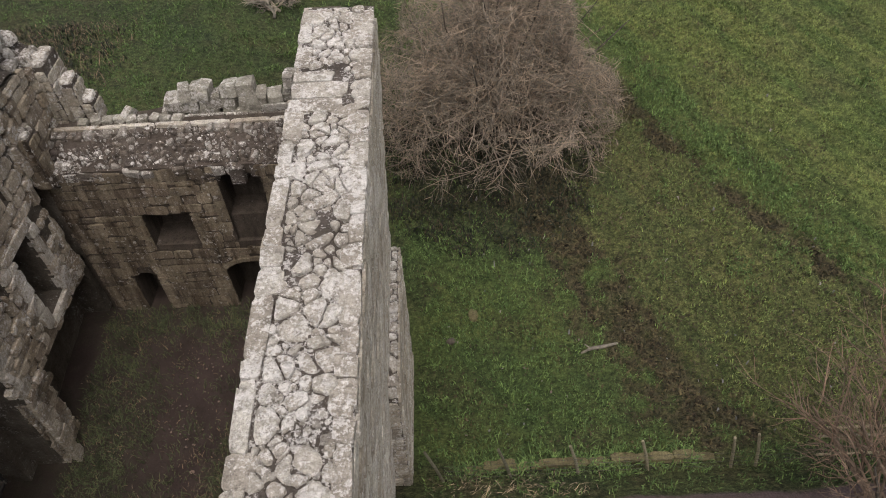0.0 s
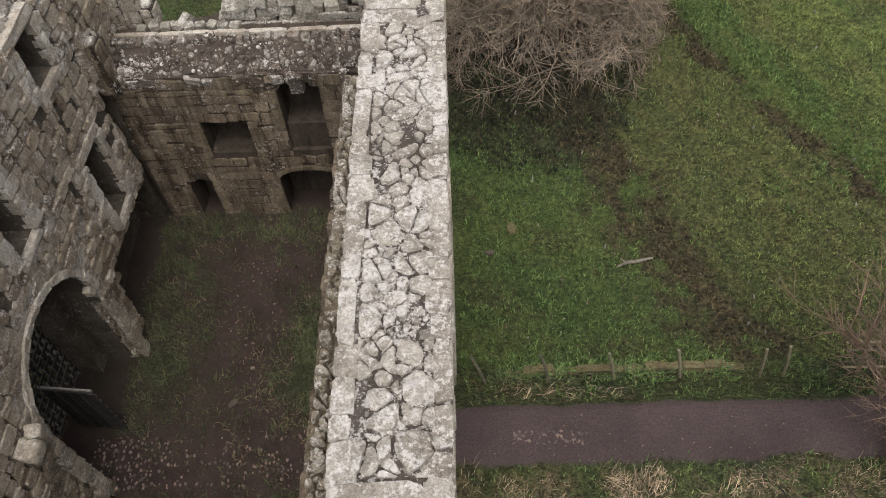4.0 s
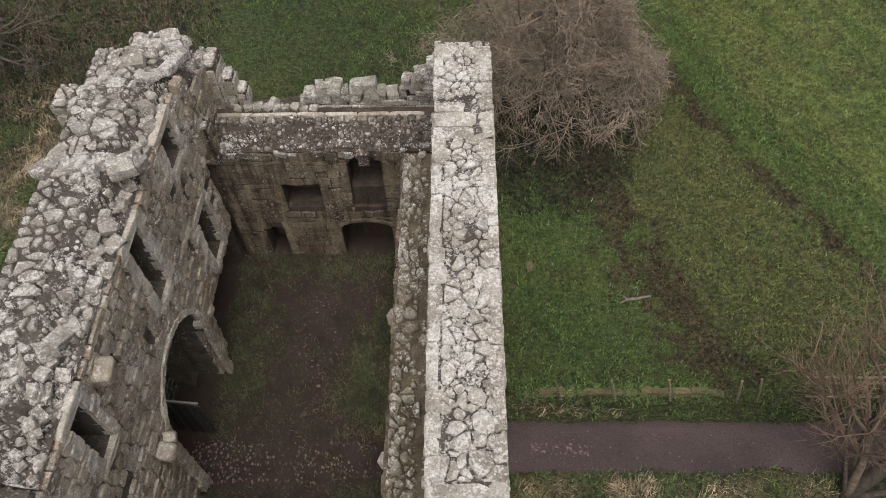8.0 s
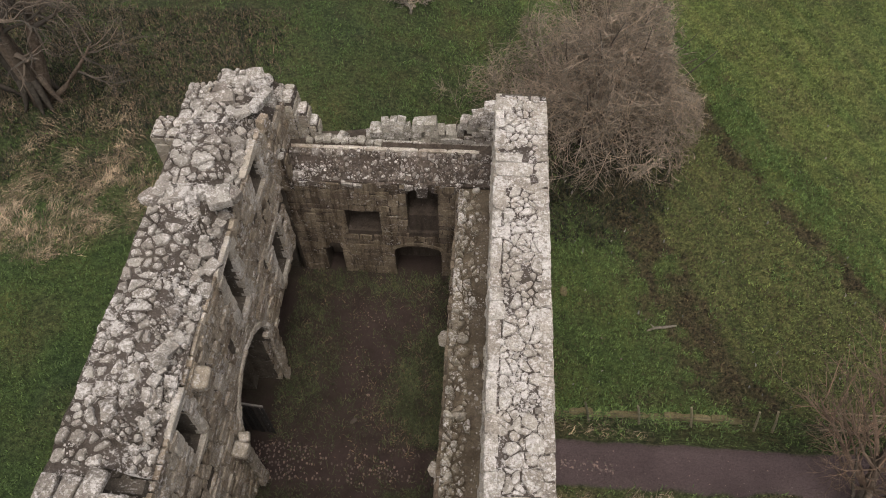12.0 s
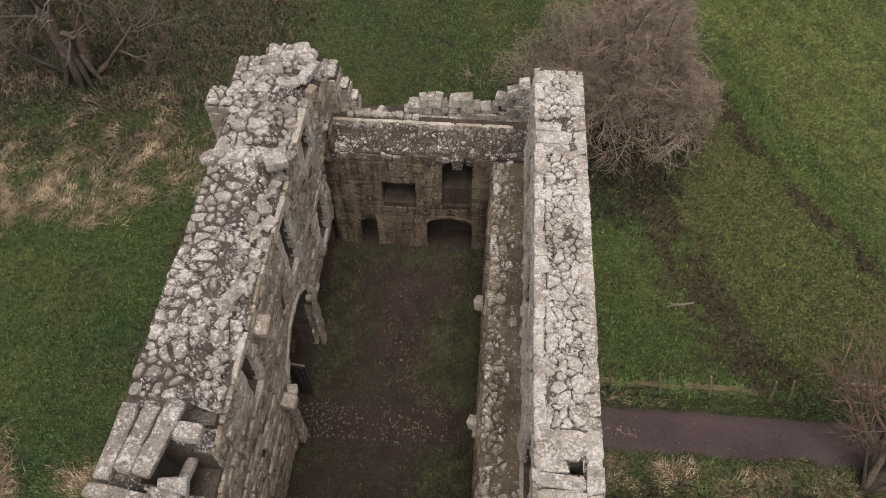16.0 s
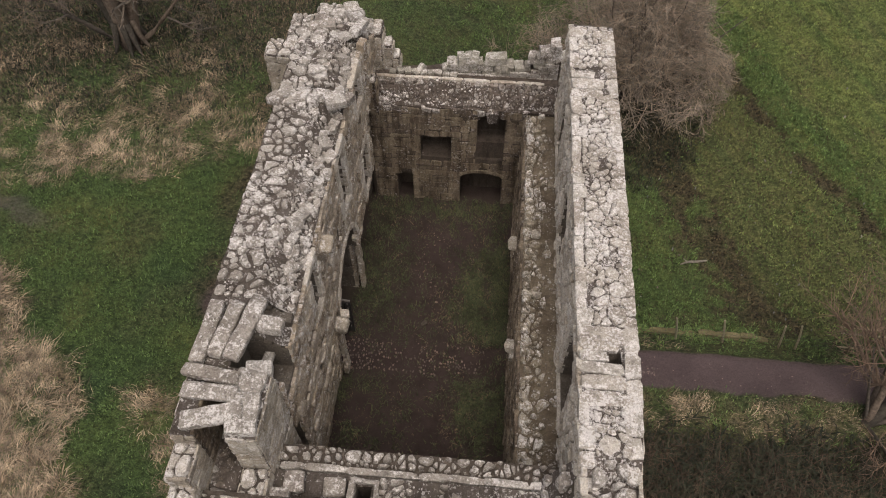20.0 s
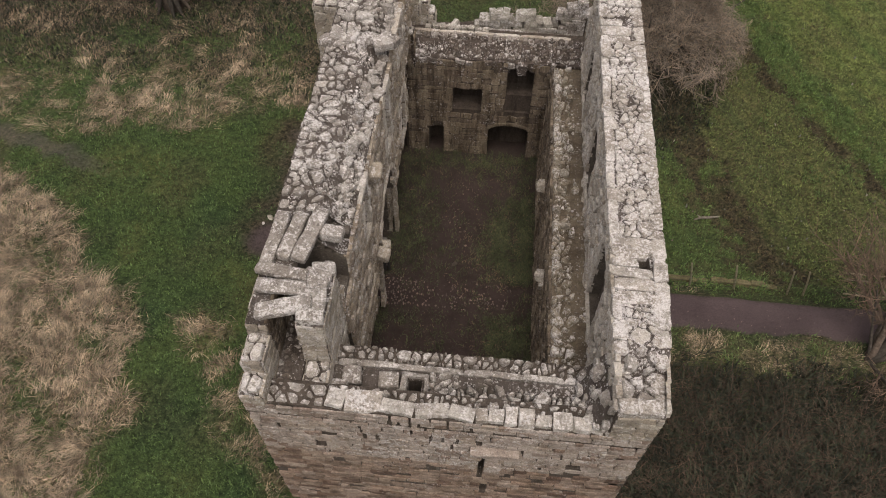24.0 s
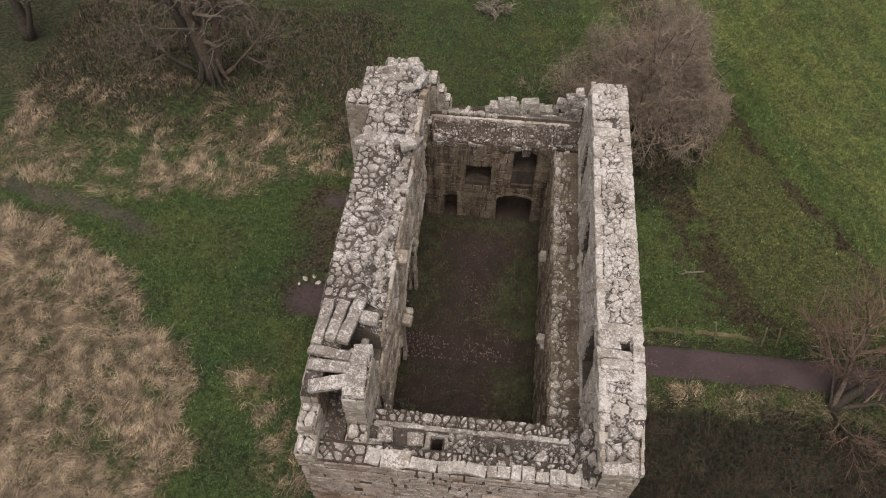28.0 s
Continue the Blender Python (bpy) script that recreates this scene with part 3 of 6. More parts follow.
def columns(bag, put, u0, u1, foot, top, w0, w1, openings=(), step=0.25):
    """Solid columns between foot(u) and top(u), cut by openings (ua, ub, low(u), high(u))."""
    cuts = {u0, u1}
    n = max(1, round((u1 - u0) / step))
    cuts |= {u0 + (u1 - u0) * i / n for i in range(n + 1)}
    for a, b, low, high in openings:
        cuts |= {a, b} | {a + (b - a) * i / 8 for i in range(9)}
    cuts = sorted(c for c in cuts if u0 - 1e-6 <= c <= u1 + 1e-6)
    for a, b in zip(cuts, cuts[1:]):
        if b - a < 1e-4:
            continue
        mid = (a + b) / 2
        gaps = sorted(((o[2], o[3]) for o in openings if o[0] < mid < o[1]), key=lambda g: g[0](mid))
        lo = foot
        for low, high in gaps:
            if low(mid) > lo(mid) + 0.01:
                bag.prism(put, a, b, lo(a), lo(b), low(a), low(b), w0, w1)
            lo = high
        if top(mid) > lo(mid) + 0.01:
            bag.prism(put, a, b, lo(a), lo(b), top(a), top(b), w0, w1)


def const(v):
    return lambda u: v


def square(u0, u1, v0, v1):
    return (u0, u1, const(v0), const(v1))


def arched(u0, u1, v0, spring, crown):
    mid, half = (u0 + u1) / 2, (u1 - u0) / 2
    return (u0, u1, const(v0), lambda u: spring + (crown - spring) * math.sqrt(max(0.0, 1 - ((u - mid) / half) ** 2)))


def west_top(u):
    z = 8.5 + rough(u, 1.0, 0.10)
    if u > -3.6:
        z = line([(-3.6, 8.62), (-1.2, 8.42), (0.2, 7.9), (2.3, 7.3)], u) + rough(u, 2.0, 0.15)
    return z


WEST_WINDOWS = [square(-8.98, -8.45, 6.1, 7.75), square(-5.12, -4.45, 5.55, 7.72), square(-2.25, -1.42, 2.95, 4.9), square(-2.15, -1.35, 6.75, 7.82)]
WEST_ARCH = arched(-7.35, -4.2, -0.2, 3.1, 4.72)
WEST_EXTRA = [square(-11.75, -10.95, 7.05, 9.9), square(-10.42, -10.16, 8.15, 9.5), square(-12.3, -11.65, 3.9, 5.6), square(-0.5, -0.02, -0.2, 5.45)]
WEST_LOW = arched(-3.2, -0.02, -0.2, 1.7, 2.55)
WEST_PUTLOGS = [square(u - k, u + k, v - k, v + k) for u, v, k in ((-1.93, 6.25, 0.09), (-1.4, 5.75, 0.07), (-2.05, 5.82, 0.07), (-3.23, 5.57, 0.06), (-2.87, 4.7, 0.07), (-6.0, 5.64, 0.12), (-7.2, 6.9, 0.08), (-9.6, 4.4, 0.1))]
bag = Bag()
WEST_BANDS = [(0.0, 0.15, 0.50), (0.15, 0.32, 0.40), (0.32, 0.5, 0.27), (0.5, 0.68, 0.14), (0.68, 0.95, 0.0)]  # the head drops towards its broken inner edge
for w0, w1, drop in WEST_BANDS:
    columns(bag, put_west, -11.9, 2.3, const(2.6), lambda u, d=drop: west_top(u) - d - 0.12, w0, w1, WEST_WINDOWS + [WEST_ARCH] + WEST_EXTRA + WEST_PUTLOGS)
columns(bag, put_west, -11.9, 2.3, const(-0.8), const(2.6), 0.28, 0.95, [WEST_ARCH, WEST_LOW])
SLITS = [square(-8.85, -8.6, 6.6, 7.9), square(-5.08, -4.85, 5.8, 7.6), square(-2.0, -1.65, 3.3, 4.6), square(-1.9, -1.55, 6.95, 7.6)]
columns(bag, put_west, -11.9, 2.3, const(-0.8), lambda u: west_top(u) - 0.04, 0.95, 1.82, SLITS + [arched(-7.0, -4.6, -0.2, 2.6, 3.4)])
wall_west = tagged(new("wall_west", bag.mesh("wall_west", M_bond)), "thick ruined rubble wall with window slits and a gate arch", "wall", kind="structure")


def west_head(x, y):
    """The head rounds off and drops towards its broken inner edge."""
    return west_top(y) - 0.5 * smooth01(-3.12, -2.40, x)


def east_top(u):
    return 8.58 + rough(u, 3.0, 0.05) - 0.28 * smooth01(-13.1, -13.7, u)


EAST_NICHES = [arched(-11.1, -9.75, 5.35, 7.7, 8.05), arched(-6.4, -5.2, 5.35, 7.2, 7.6), arched(-2.5, -1.5, 5.35, 7.0, 7.5)]
bag = Bag()
columns(bag, put_east, -14.59, 0.4, const(-3.6), lambda u: east_top(u) - 0.04, 0.0, 0.3, EAST_NICHES)
columns(bag, put_east, -14.59, 0.4, const(-3.6), lambda u: east_top(u) - 0.04, 0.3, 0.6, EAST_NICHES[1:2])
columns(bag, put_east, -14.6, 0.15, const(-3.6), lambda u: east_top(u) - 0.04, 0.6, 0.86, [square(-11.03, -10.75, 6.8, 9.5)])
columns(bag, put_east, -14.6, 0.15, const(-3.6), lambda u: east_top(u) - 0.04, 0.86, 1.22)
columns(bag, put_east, -12.7, 0.0, const(-0.6), lambda u: 5.08 + rough(u, 4.0, 0.07), -1.03, 0.0, [])
wall_east = tagged(new("wall_east", bag.mesh("wall_east", M_bond)), "long pale lichened stone wall with a broken ledge inside", "wall", kind="structure")

NORTH_OPEN = [square(-0.62, 0.5, 2.75, 3.8), arched(1.4, 2.38, 3.55, 4.72, 4.95), arched(-1.55, -0.95, 0.1, 1.6, 1.78), arched(0.85, 2.45, 0.1, 1.72, 2.05)]
bag = Bag()
columns(bag, put_north, -2.5, 4.1, const(-3.4), const(5.2), 0.12, 0.8, NORTH_OPEN)
columns(bag, put_north, -2.5, 4.1, const(-3.4), const(5.2), 0.0, 0.12, NORTH_OPEN[:1] + NORTH_OPEN[2:] + [arched(1.4, 2.38, 2.75, 4.72, 4.95)])
columns(bag, put_north, -2.5, 4.1, const(-3.4), const(5.44), 0.8, 1.5, [])
columns(bag, put_north, -2.5, 4.1, const(-3.4), lambda u: line([(-2.5, 5.0), (-0.5, 5.15), (0.4, 5.35), (2.4, 5.45), (3.3, 5.75), (4.1, 6.2)], u), 1.5, 2.2, [])
wall_north = tagged(new("wall_north", bag.mesh("wall_north", M_bondshade)), "gable wall with blocked openings and a fireplace, stone darkened for dirt and shade", "wall", kind="structure")

bag = Bag()  # sloping bed of the vanished vault
bag.add([(-2.5, -0.01, 5.2), (4.1, -0.01, 5.2), (4.1, 1.04, 5.52), (-2.5, 1.04, 5.52), (-2.5, 1.04, 5.15), (4.1, 1.04, 5.15), (-2.5, -0.01, 5.15), (4.1, -0.01, 5.15)],
        [(0, 1, 2, 3), (3, 2, 5, 4), (6, 7, 1, 0), (6, 0, 3, 4), (1, 7, 5, 2)])
put_part("vault_bed", bag.mesh("vault_bed", M_bedding), wall_north, "dark sloping rubble bed with white lichen")

rp = random.Random(19)
END_HOLES = [square(-2.78, -2.52, 4.7, 4.98), square(3.5, 3.82, 4.78, 5.03), square(1.33, 1.47, 3.55, 5.35), square(1.82, 1.92, 4.9, 5.35), square(1.44, 1.62, 2.3, 2.95)]
WALK_HOLES = [square(-0.52, -0.2, 4.2, 7.5), square(-1.43, -1.25, 5.6, 7.5)]
PUTLOGS = []  # small dark gaps where stones have dropped out
for i in range(20):
    u, v = -3.9 + 8.8 * (i + rp.random()) / 20, rp.uniform(3.2, 6.5)
    PUTLOGS.append(square(u, u + rp.uniform(0.04, 0.10), v, v + rp.uniform(0.08, 0.16)))
for u, v in ((-0.81, 7.0), (-0.35, 6.98), (-0.62, 6.7), (-0.15, 6.72), (-0.33, 6.3), (0.12, 5.98), (0.76, 5.95), (0.64, 5.6), (1.31, 6.0), (0.52, 6.95), (1.07, 6.85), (1.1, 5.62), (-1.55, 6.2)):
    PUTLOGS.append(square(u - 0.03, u + 0.035, v - 0.2, v))  # upright slits below the coping
bag = Bag()
columns(bag, put_south, -4.2, 4.95, const(-1.2), lambda u: 7.1 + rough(u, 7.0, 0.06), 0.0, 0.62, END_HOLES + PUTLOGS)
columns(bag, put_south, -3.05, 4.6, const(-1.2), lambda u: 6.5 + rough(u, 8.0, 0.06), 0.62, 0.84, WALK_HOLES)
columns(bag, put_south, -3.05, 4.6, const(-1.2), lambda u: 6.5 + rough(u, 8.0, 0.06), 0.84, 1.16, WALK_HOLES[:1])
columns(bag, put_south, -3.05, 4.6, const(-1.2), lambda u: 6.5 + rough(u, 8.0, 0.06), 1.16, 1.38, [])
columns(bag, put_south, -3.05, 4.1, const(-1.2), lambda u: 6.42 + rough(u, 9.0, 0.04), 1.38, 2.0, [])
columns(bag, put_south, -4.2, -3.05, const(-1.2), const(6.75), 0.62, 2.7, [])
columns(bag, put_south, -3.05, -2.38, const(-1.2), const(6.6), 2.0, 2.7, [])
wall_south = tagged(new("wall_south", bag.mesh("wall_south", M_endcore)), "coursed ashlar end wall with a broken wall walk", "wall", kind="structure")


def bed(wall, name, put, u0, u1, top, w0, w1, openings=()):
    """Dark earthy mortar that the head stones lie in; in the passage its dark tone stands for shade."""
    b = Bag()
    columns(b, put, u0, u1, lambda u: top(u) - 0.04, top, w0, w1, openings)
    put_part(name, b.mesh(name, M_earth if name == "earth_bed" else M_lime if wall is wall_east else M_mortar), wall, "dark earthy mortar")


us, ws = lines_from([(-11.9, 2.3, 118)]), lines_from([(-0.02, 0.97, 9)])
verts = [put_west(u, west_head(-2.38 - w, u) - 0.02 + 0.07 * noise.noise((u * 2.3, w * 2.3, 71.0)) + 0.03 * noise.noise((u * 7, w * 7, 12.0)), w) for u in us for w in ws]
faces = []
for a in range(len(us) - 1):
    if any(o[0] - 0.06 < (us[a] + us[a + 1]) / 2 < o[1] + 0.06 for o in WEST_EXTRA[:2]):
        continue
    faces += [(a * 10 + b, a * 10 + b + 1, a * 10 + b + 11, a * 10 + b + 10) for b in range(9)]
put_part("mortar_bed", mesh_of("mortar_bed", verts, faces, M_mortar, True), wall_west, "dark earthy rubble slope with lichen")
bed(wall_west, "mortar_bed", put_west, -11.9, 2.3, west_top, 0.95, 1.82)
for w0, w1, gap in ((0.0, 0.6, []), (0.6, 0.86, [square(-11.03, -10.75, 8.0, 9.5)]), (0.86, 1.22, [])):
    bed(wall_east, "mortar_bed", put_east, -14.59, 0.3, east_top, w0, w1, gap)
bed(wall_east, "earth_bed", put_east, -12.7, 0.0, lambda u: 5.11 + rough(u, 4.0, 0.07), -1.02, -0.01)
# dark bed that paints the depth shade of the passage on its floor
bed(wall_south, "passage_floor", put_south, -4.15, -3.06, const(6.79), 0.0, 2.6)
for w0, w1, gap in ((0.63, 0.84, WALK_HOLES), (0.84, 1.16, WALK_HOLES[:1]), (1.16, 1.37, [])):
    bed(wall_south, "mortar_bed", put_south, -3.04, 4.1, lambda u: 6.56 + rough(u, 8.0, 0.06), w0, w1, gap)

# ---- stones of the walls ----
def block_variant(seed):
    """A weathered block, one unit wide and high, its face at depth 1 with worn edges."""
    r = random.Random(seed)
    verts, faces = [], []
    at = [-0.5, -0.36, 0.36, 0.5]
    for j in range(4):
        for i in range(4):
            edge = (i in (0, 3)) + (j in (0, 3))
            x, y = at[i], at[j]
            if edge:
                x += r.uniform(-0.06, 0.03)
                y += r.uniform(-0.08, 0.05)
            if edge == 2:
                x, y = x * r.uniform(0.78, 0.98), y * r.uniform(0.72, 0.98)
            verts.append((x, y, (0.62, 0.54, 0.36)[edge] + r.uniform(-0.14, 0.14) + 0.3))
    for j in range(3):
        for i in range(3):
            faces.append((j * 4 + i, j * 4 + i + 1, j * 4 + i + 5, j * 4 + i + 4))
    rim = [0, 1, 2, 3, 7, 11, 15, 14, 13, 12, 8, 4]
    base = len(verts)
    for k in rim:
        verts.append((verts[k][0], verts[k][1], -0.6))
    for k in range(12):
        k2 = (k + 1) % 12
        faces.append((rim[k2], rim[k], base + k, base + k2))
    return verts, faces


BLOCKS = [block_variant(50 + i) for i in range(16)]


def shared_blocks(material):
    return [mesh_of("stone", v, f, material, False) for v, f in BLOCKS]


def frame_of(put):
    o = Vector(put(0, 0, 0))
    return [Vector(put(*a)) - o for a in ((1, 0, 0), (0, 1, 0), (0, 0, -1))]


def face_stones(wall, put, u0, u1, low, high, depth, material, blocked=(), course=(0.17, 0.30), length=(0.22, 0.62), proud=0.05, single=None, seed=1, out=-1, limit=300, wild=0.0, gaps=0.0, gap=0.014):
    """Courses of squared stones on a wall face. single(u, v): those stones become parts of their own, the rest one part."""
    r = random.Random(seed)
    au, av, aw = frame_of(put)
    aw = aw * -out if out > 0 else aw
    rest, count = Bag(), 0
    shared = shared_blocks(material) if single else None
    top = max(high(u0 + (u1 - u0) * i / 20) for i in range(21))
    v = min(low(u0), low(u1))
    while v < top:
        h = r.uniform(*course)
        u = u0 - r.uniform(0, 0.2)
        while u < u1:
            w = min(r.uniform(*length) * (0.7 + 1.2 * h), 0.9)
            a, b = max(u, u0), min(u + w, u1)
            u += w
            cu, cv = (a + b) / 2, v + h / 2
            if b - a < 0.06 or v + h > high(cu) + 0.06 or v < low(cu) - 0.1:
                continue
            if any(o[0] - 0.01 < b and o[1] + 0.01 > a and o[2](cu) < v + h - 0.02 and o[3](min(max(cu, o[0]), o[1])) > v + 0.02 for o in blocked):
                # trim a stone beside the opening, drop one inside it
                for o in blocked:
                    if o[2](cu) < v + h - 0.02 and o[3](min(max(cu, o[0]), o[1])) > v + 0.02:
                        if a < o[0] < b:
                            b, u = o[0], max(o[0] + 0.02, min(u, o[1]))
                        elif a < o[1] < b:
                            a = o[1]
                        elif o[0] <= a and b <= o[1]:
                            a = b
                if b - a < 0.07:
                    continue
                cu = (a + b) / 2
            k = r.randrange(len(BLOCKS))
            turn = r.choice((1, -1))
            su, sv, sw = (b - a) - gap, h - gap, proud * r.uniform(0.55, 1.35)
            if gaps and r.random() < gaps:
                continue
            tu, tv = au, av
            if wild:
                ang = r.gauss(0, 0.06 * wild)
                tu, tv = au * math.cos(ang) + av * math.sin(ang), av * math.cos(ang) - au * math.sin(ang)
                su, sv = su * r.uniform(1 - 0.1 * wild, 1 + 0.12 * wild), sv * r.uniform(1 - 0.2 * wild, 1 + 0.16 * wild)
                cv += r.uniform(-0.03, 0.03) * wild
            o = Vector(put(cu, cv, depth))
            if single and count < limit and single(cu, cv):
                m = Matrix.Identity(4)
                for c, vec in enumerate((tu * su * turn, tv * sv, aw * sw)):
                    m[0][c], m[1][c], m[2][c] = vec
                m.translation = o
                put_part("stone", shared[k], wall, m=m)
                count += 1
            else:
                vs, fs = BLOCKS[k]
                rest.add([tuple(o + tu * (x * su * turn) + tv * (y * sv) + aw * (z * sw)) for x, y, z in vs], fs)
        v += h
    if rest.n:
        put_part("stonework", rest.mesh("stonework", material), wall, kind="stuff")


def voronoi(points, box, reach):
    """Cells round weighted points (x, y, size) inside a box, each a list of corners; big points take more room."""
    cells = []
    pts = np.array(points)
    for i, p in enumerate(points):
        poly = [(box[0], box[2]), (box[1], box[2]), (box[1], box[3]), (box[0], box[3])]
        d = np.hypot(pts[:, 0] - p[0], pts[:, 1] - p[1])
        near = [j for j in np.argsort(d)[1:30] if d[j] < reach]
        for j in near:
            q = points[j]
            nx, ny = q[0] - p[0], q[1] - p[1]
            k = 0.5 + 0.5 * ((p[2] * 0.5) ** 2 - (q[2] * 0.5) ** 2) / max(1e-6, nx * nx + ny * ny)
            k = min(0.85, max(0.15, k))
            mx, my = p[0] + k * nx, p[1] + k * ny
            out = []
            for a, b in zip(poly, poly[1:] + poly[:1]):
                da = (a[0] - mx) * nx + (a[1] - my) * ny
                db = (b[0] - mx) * nx + (b[1] - my) * ny
                if da <= 0:
                    out.append(a)
                if (da < 0 < db) or (db < 0 < da):
                    k = da / (da - db)
                    out.append((a[0] + k * (b[0] - a[0]), a[1] + k * (b[1] - a[1])))
            poly = out
            if len(poly) < 3:
                break
        cells.append(poly)
    return cells


def rubble_stone(poly, base, height, joint, r, flat=0.0, loose=0.0):
    """A rough rubble stone that fills a cell: broken outline, worn shoulders, uneven top."""
    m = len(poly)
    cx, cy = sum(p[0] for p in poly) / m, sum(p[1] for p in poly) / m
    pts = []
    for i in range(m):
        a, b = poly[i], poly[(i + 1) % m]
        long = math.hypot(b[0] - a[0], b[1] - a[1])
        if long < 0.025:
            continue
        for k in ((0.24, 0.76) if long < 0.16 else (0.18, 0.5, 0.82)):
            pts.append((a[0] + (b[0] - a[0]) * k, a[1] + (b[1] - a[1]) * k))
    if len(pts) < 5:
        return None
    n = len(pts)
    rad = sum(math.hypot(x - cx, y - cy) for x, y in pts) / n
    k = max(0.4, 1 - joint / max(rad, 0.02)) * (1 - loose * r.random() ** 1.5)
    verts, faces = [], []
    tilt = [r.uniform(-0.22, 0.22) * (1 - 0.7 * flat) for _ in range(2)]
    bite = [r.uniform(0.93 - 0.35 * loose, 1.02 + 0.1 * loose) for _ in range(n)]
    for ring, (s, z) in enumerate(((k * 1.02, -0.06), (k, height * (0.5 + 0.3 * flat)), (k * (0.80 + 0.12 * flat), height))):
        for (x, y), j in zip(pts, bite):
            if ring == 2:
                j *= r.uniform(0.92, 1.05)
            dx, dy = (x - cx) * s * j, (y - cy) * s * j
            lift = (tilt[0] * dx + tilt[1] * dy + r.uniform(-0.10, 0.06) * height) if ring else 0.0
            verts.append((cx + dx, cy + dy, base + z + lift))
    for ring in range(2):
        for i in range(n):
            faces.append((ring * n + i, ring * n + (i + 1) % n, (ring + 1) * n + (i + 1) % n, (ring + 1) * n + i))
    verts.append((cx + r.uniform(-0.2, 0.2) * rad, cy + r.uniform(-0.2, 0.2) * rad, base + height * r.uniform(0.95, 1.25)))
    faces += [(2 * n + i, 2 * n + (i + 1) % n, 3 * n) for i in range(n)]
    return verts, faces


def poly_area(poly):
    return abs(sum(a[0] * b[1] - b[0] * a[1] for a, b in zip(poly, poly[1:] + poly[:1]))) / 2


def crack(poly, r, limit, depth=0):
    """Breaks a cell across its longer way into smaller, angular ones."""
    if depth > 4 or len(poly) < 3 or poly_area(poly) < limit * r.choice((0.5, 0.8, 1.2, 2.2)):
        return [poly]
    m = len(poly)
    cx, cy = sum(p[0] for p in poly) / m, sum(p[1] for p in poly) / m
    far = max(poly, key=lambda p: (p[0] - cx) ** 2 + (p[1] - cy) ** 2)
    a = math.atan2(far[1] - cy, far[0] - cx) + r.gauss(0, 0.45)
    nx, ny = math.cos(a), math.sin(a)
    k = r.uniform(-0.18, 0.18) * math.hypot(far[0] - cx, far[1] - cy)
    sides = ([], [])
    for p, q in zip(poly, poly[1:] + poly[:1]):
        dp = (p[0] - cx) * nx + (p[1] - cy) * ny - k
        dq = (q[0] - cx) * nx + (q[1] - cy) * ny - k
        sides[dp > 0].append(p)
        if (dp > 0) != (dq > 0):
            f = dp / (dp - dq)
            x = (p[0] + f * (q[0] - p[0]), p[1] + f * (q[1] - p[1]))
            sides[0].append(x)
            sides[1].append(x)
    return crack(sides[0], r, limit, depth + 1) + crack(sides[1], r, limit, depth + 1)


def rubble_top(wall, x0, x1, y0, y1, top, spacing, height, material, single=None, seed=3, joint=0.02, edge=None, skip=None, limit=300, flat=0.0, edges=0.0, loose=0.0, split=1.6):
    """Rubble stones of very mixed size bedded on the top of a wall."""
    r = random.Random(seed)
    pts = []
    if edges:
        for x in ((x0 + edges * 0.5), (x1 - edges * 0.5)):
            y = y0
            while y < y1:
                d = r.uniform(0.2, 0.55)
                pts.append((x + r.uniform(-0.05, 0.05), y + d / 2, d * 0.8))
                y += d
    tries = int((x1 - x0) * (y1 - y0) / (spacing * spacing) * 20)
    for k in range(tries):
        x, y = r.uniform(x0, x1), r.uniform(y0, y1)
        s = spacing * (r.uniform(1.6, 2.2) if k < tries * 0.06 else r.uniform(0.9, 1.3) if k < tries * 0.35 else r.uniform(0.55, 0.7) if k < tries * 0.75 else 0.4)
        if all((x - a) ** 2 + (y - b) ** 2 > (s * 0.45 + c * 0.45) ** 2 for a, b, c in pts):
            pts.append((x, y, s))
    rest, count = Bag(), 0
    for poly in [c for cell in voronoi(pts, (x0, x1, y0, y1), spacing * 5) if len(cell) > 2 for c in crack(cell, r, spacing * spacing * split)]:
        if len(poly) < 3:
            continue
        x, y = sum(p[0] for p in poly) / len(poly), sum(p[1] for p in poly) / len(poly)
        size = math.sqrt(poly_area(poly))
        if size < 0.05 or (skip and skip(x, y)):
            continue
        made = rubble_stone(poly, top(x, y), height * r.uniform(0.5, 1.2) * (0.6 + 0.4 * min(1.3, size / spacing)), joint * r.uniform(0.4, 2.2), r, flat, loose)
        if not made:
            continue
        if single and single(x, y) and count < limit:
            vs = [(a - x, b - y, c - top(x, y)) for a, b, c in made[0]]
            put_part("stone", mesh_of("stone", vs, made[1], material, False), wall, m=Matrix.Translation((x, y, top(x, y))))
            count += 1
        else:
            rest.add(*made)
    if rest.n:
        put_part("rubble", mesh_of("rubble", rest.v, rest.f, material, False), wall, kind="stuff")


def lay(wall, place, size, material, turn=0.0, tip=0.0, roll=0.0, name="stone", k=None, label=""):
    """One squared stone, its face up, as a part of a wall or thing."""
    vs, fs = BLOCKS[R.randrange(len(BLOCKS)) if k is None else k]
    w, d, h = size
    me = mesh_of(name, [(x * w, y * d, (z - 0.3) * h) for x, y, z in vs], fs, material)
    return put_part(name, me, wall, label, m=pose(*place, tip, roll, turn))


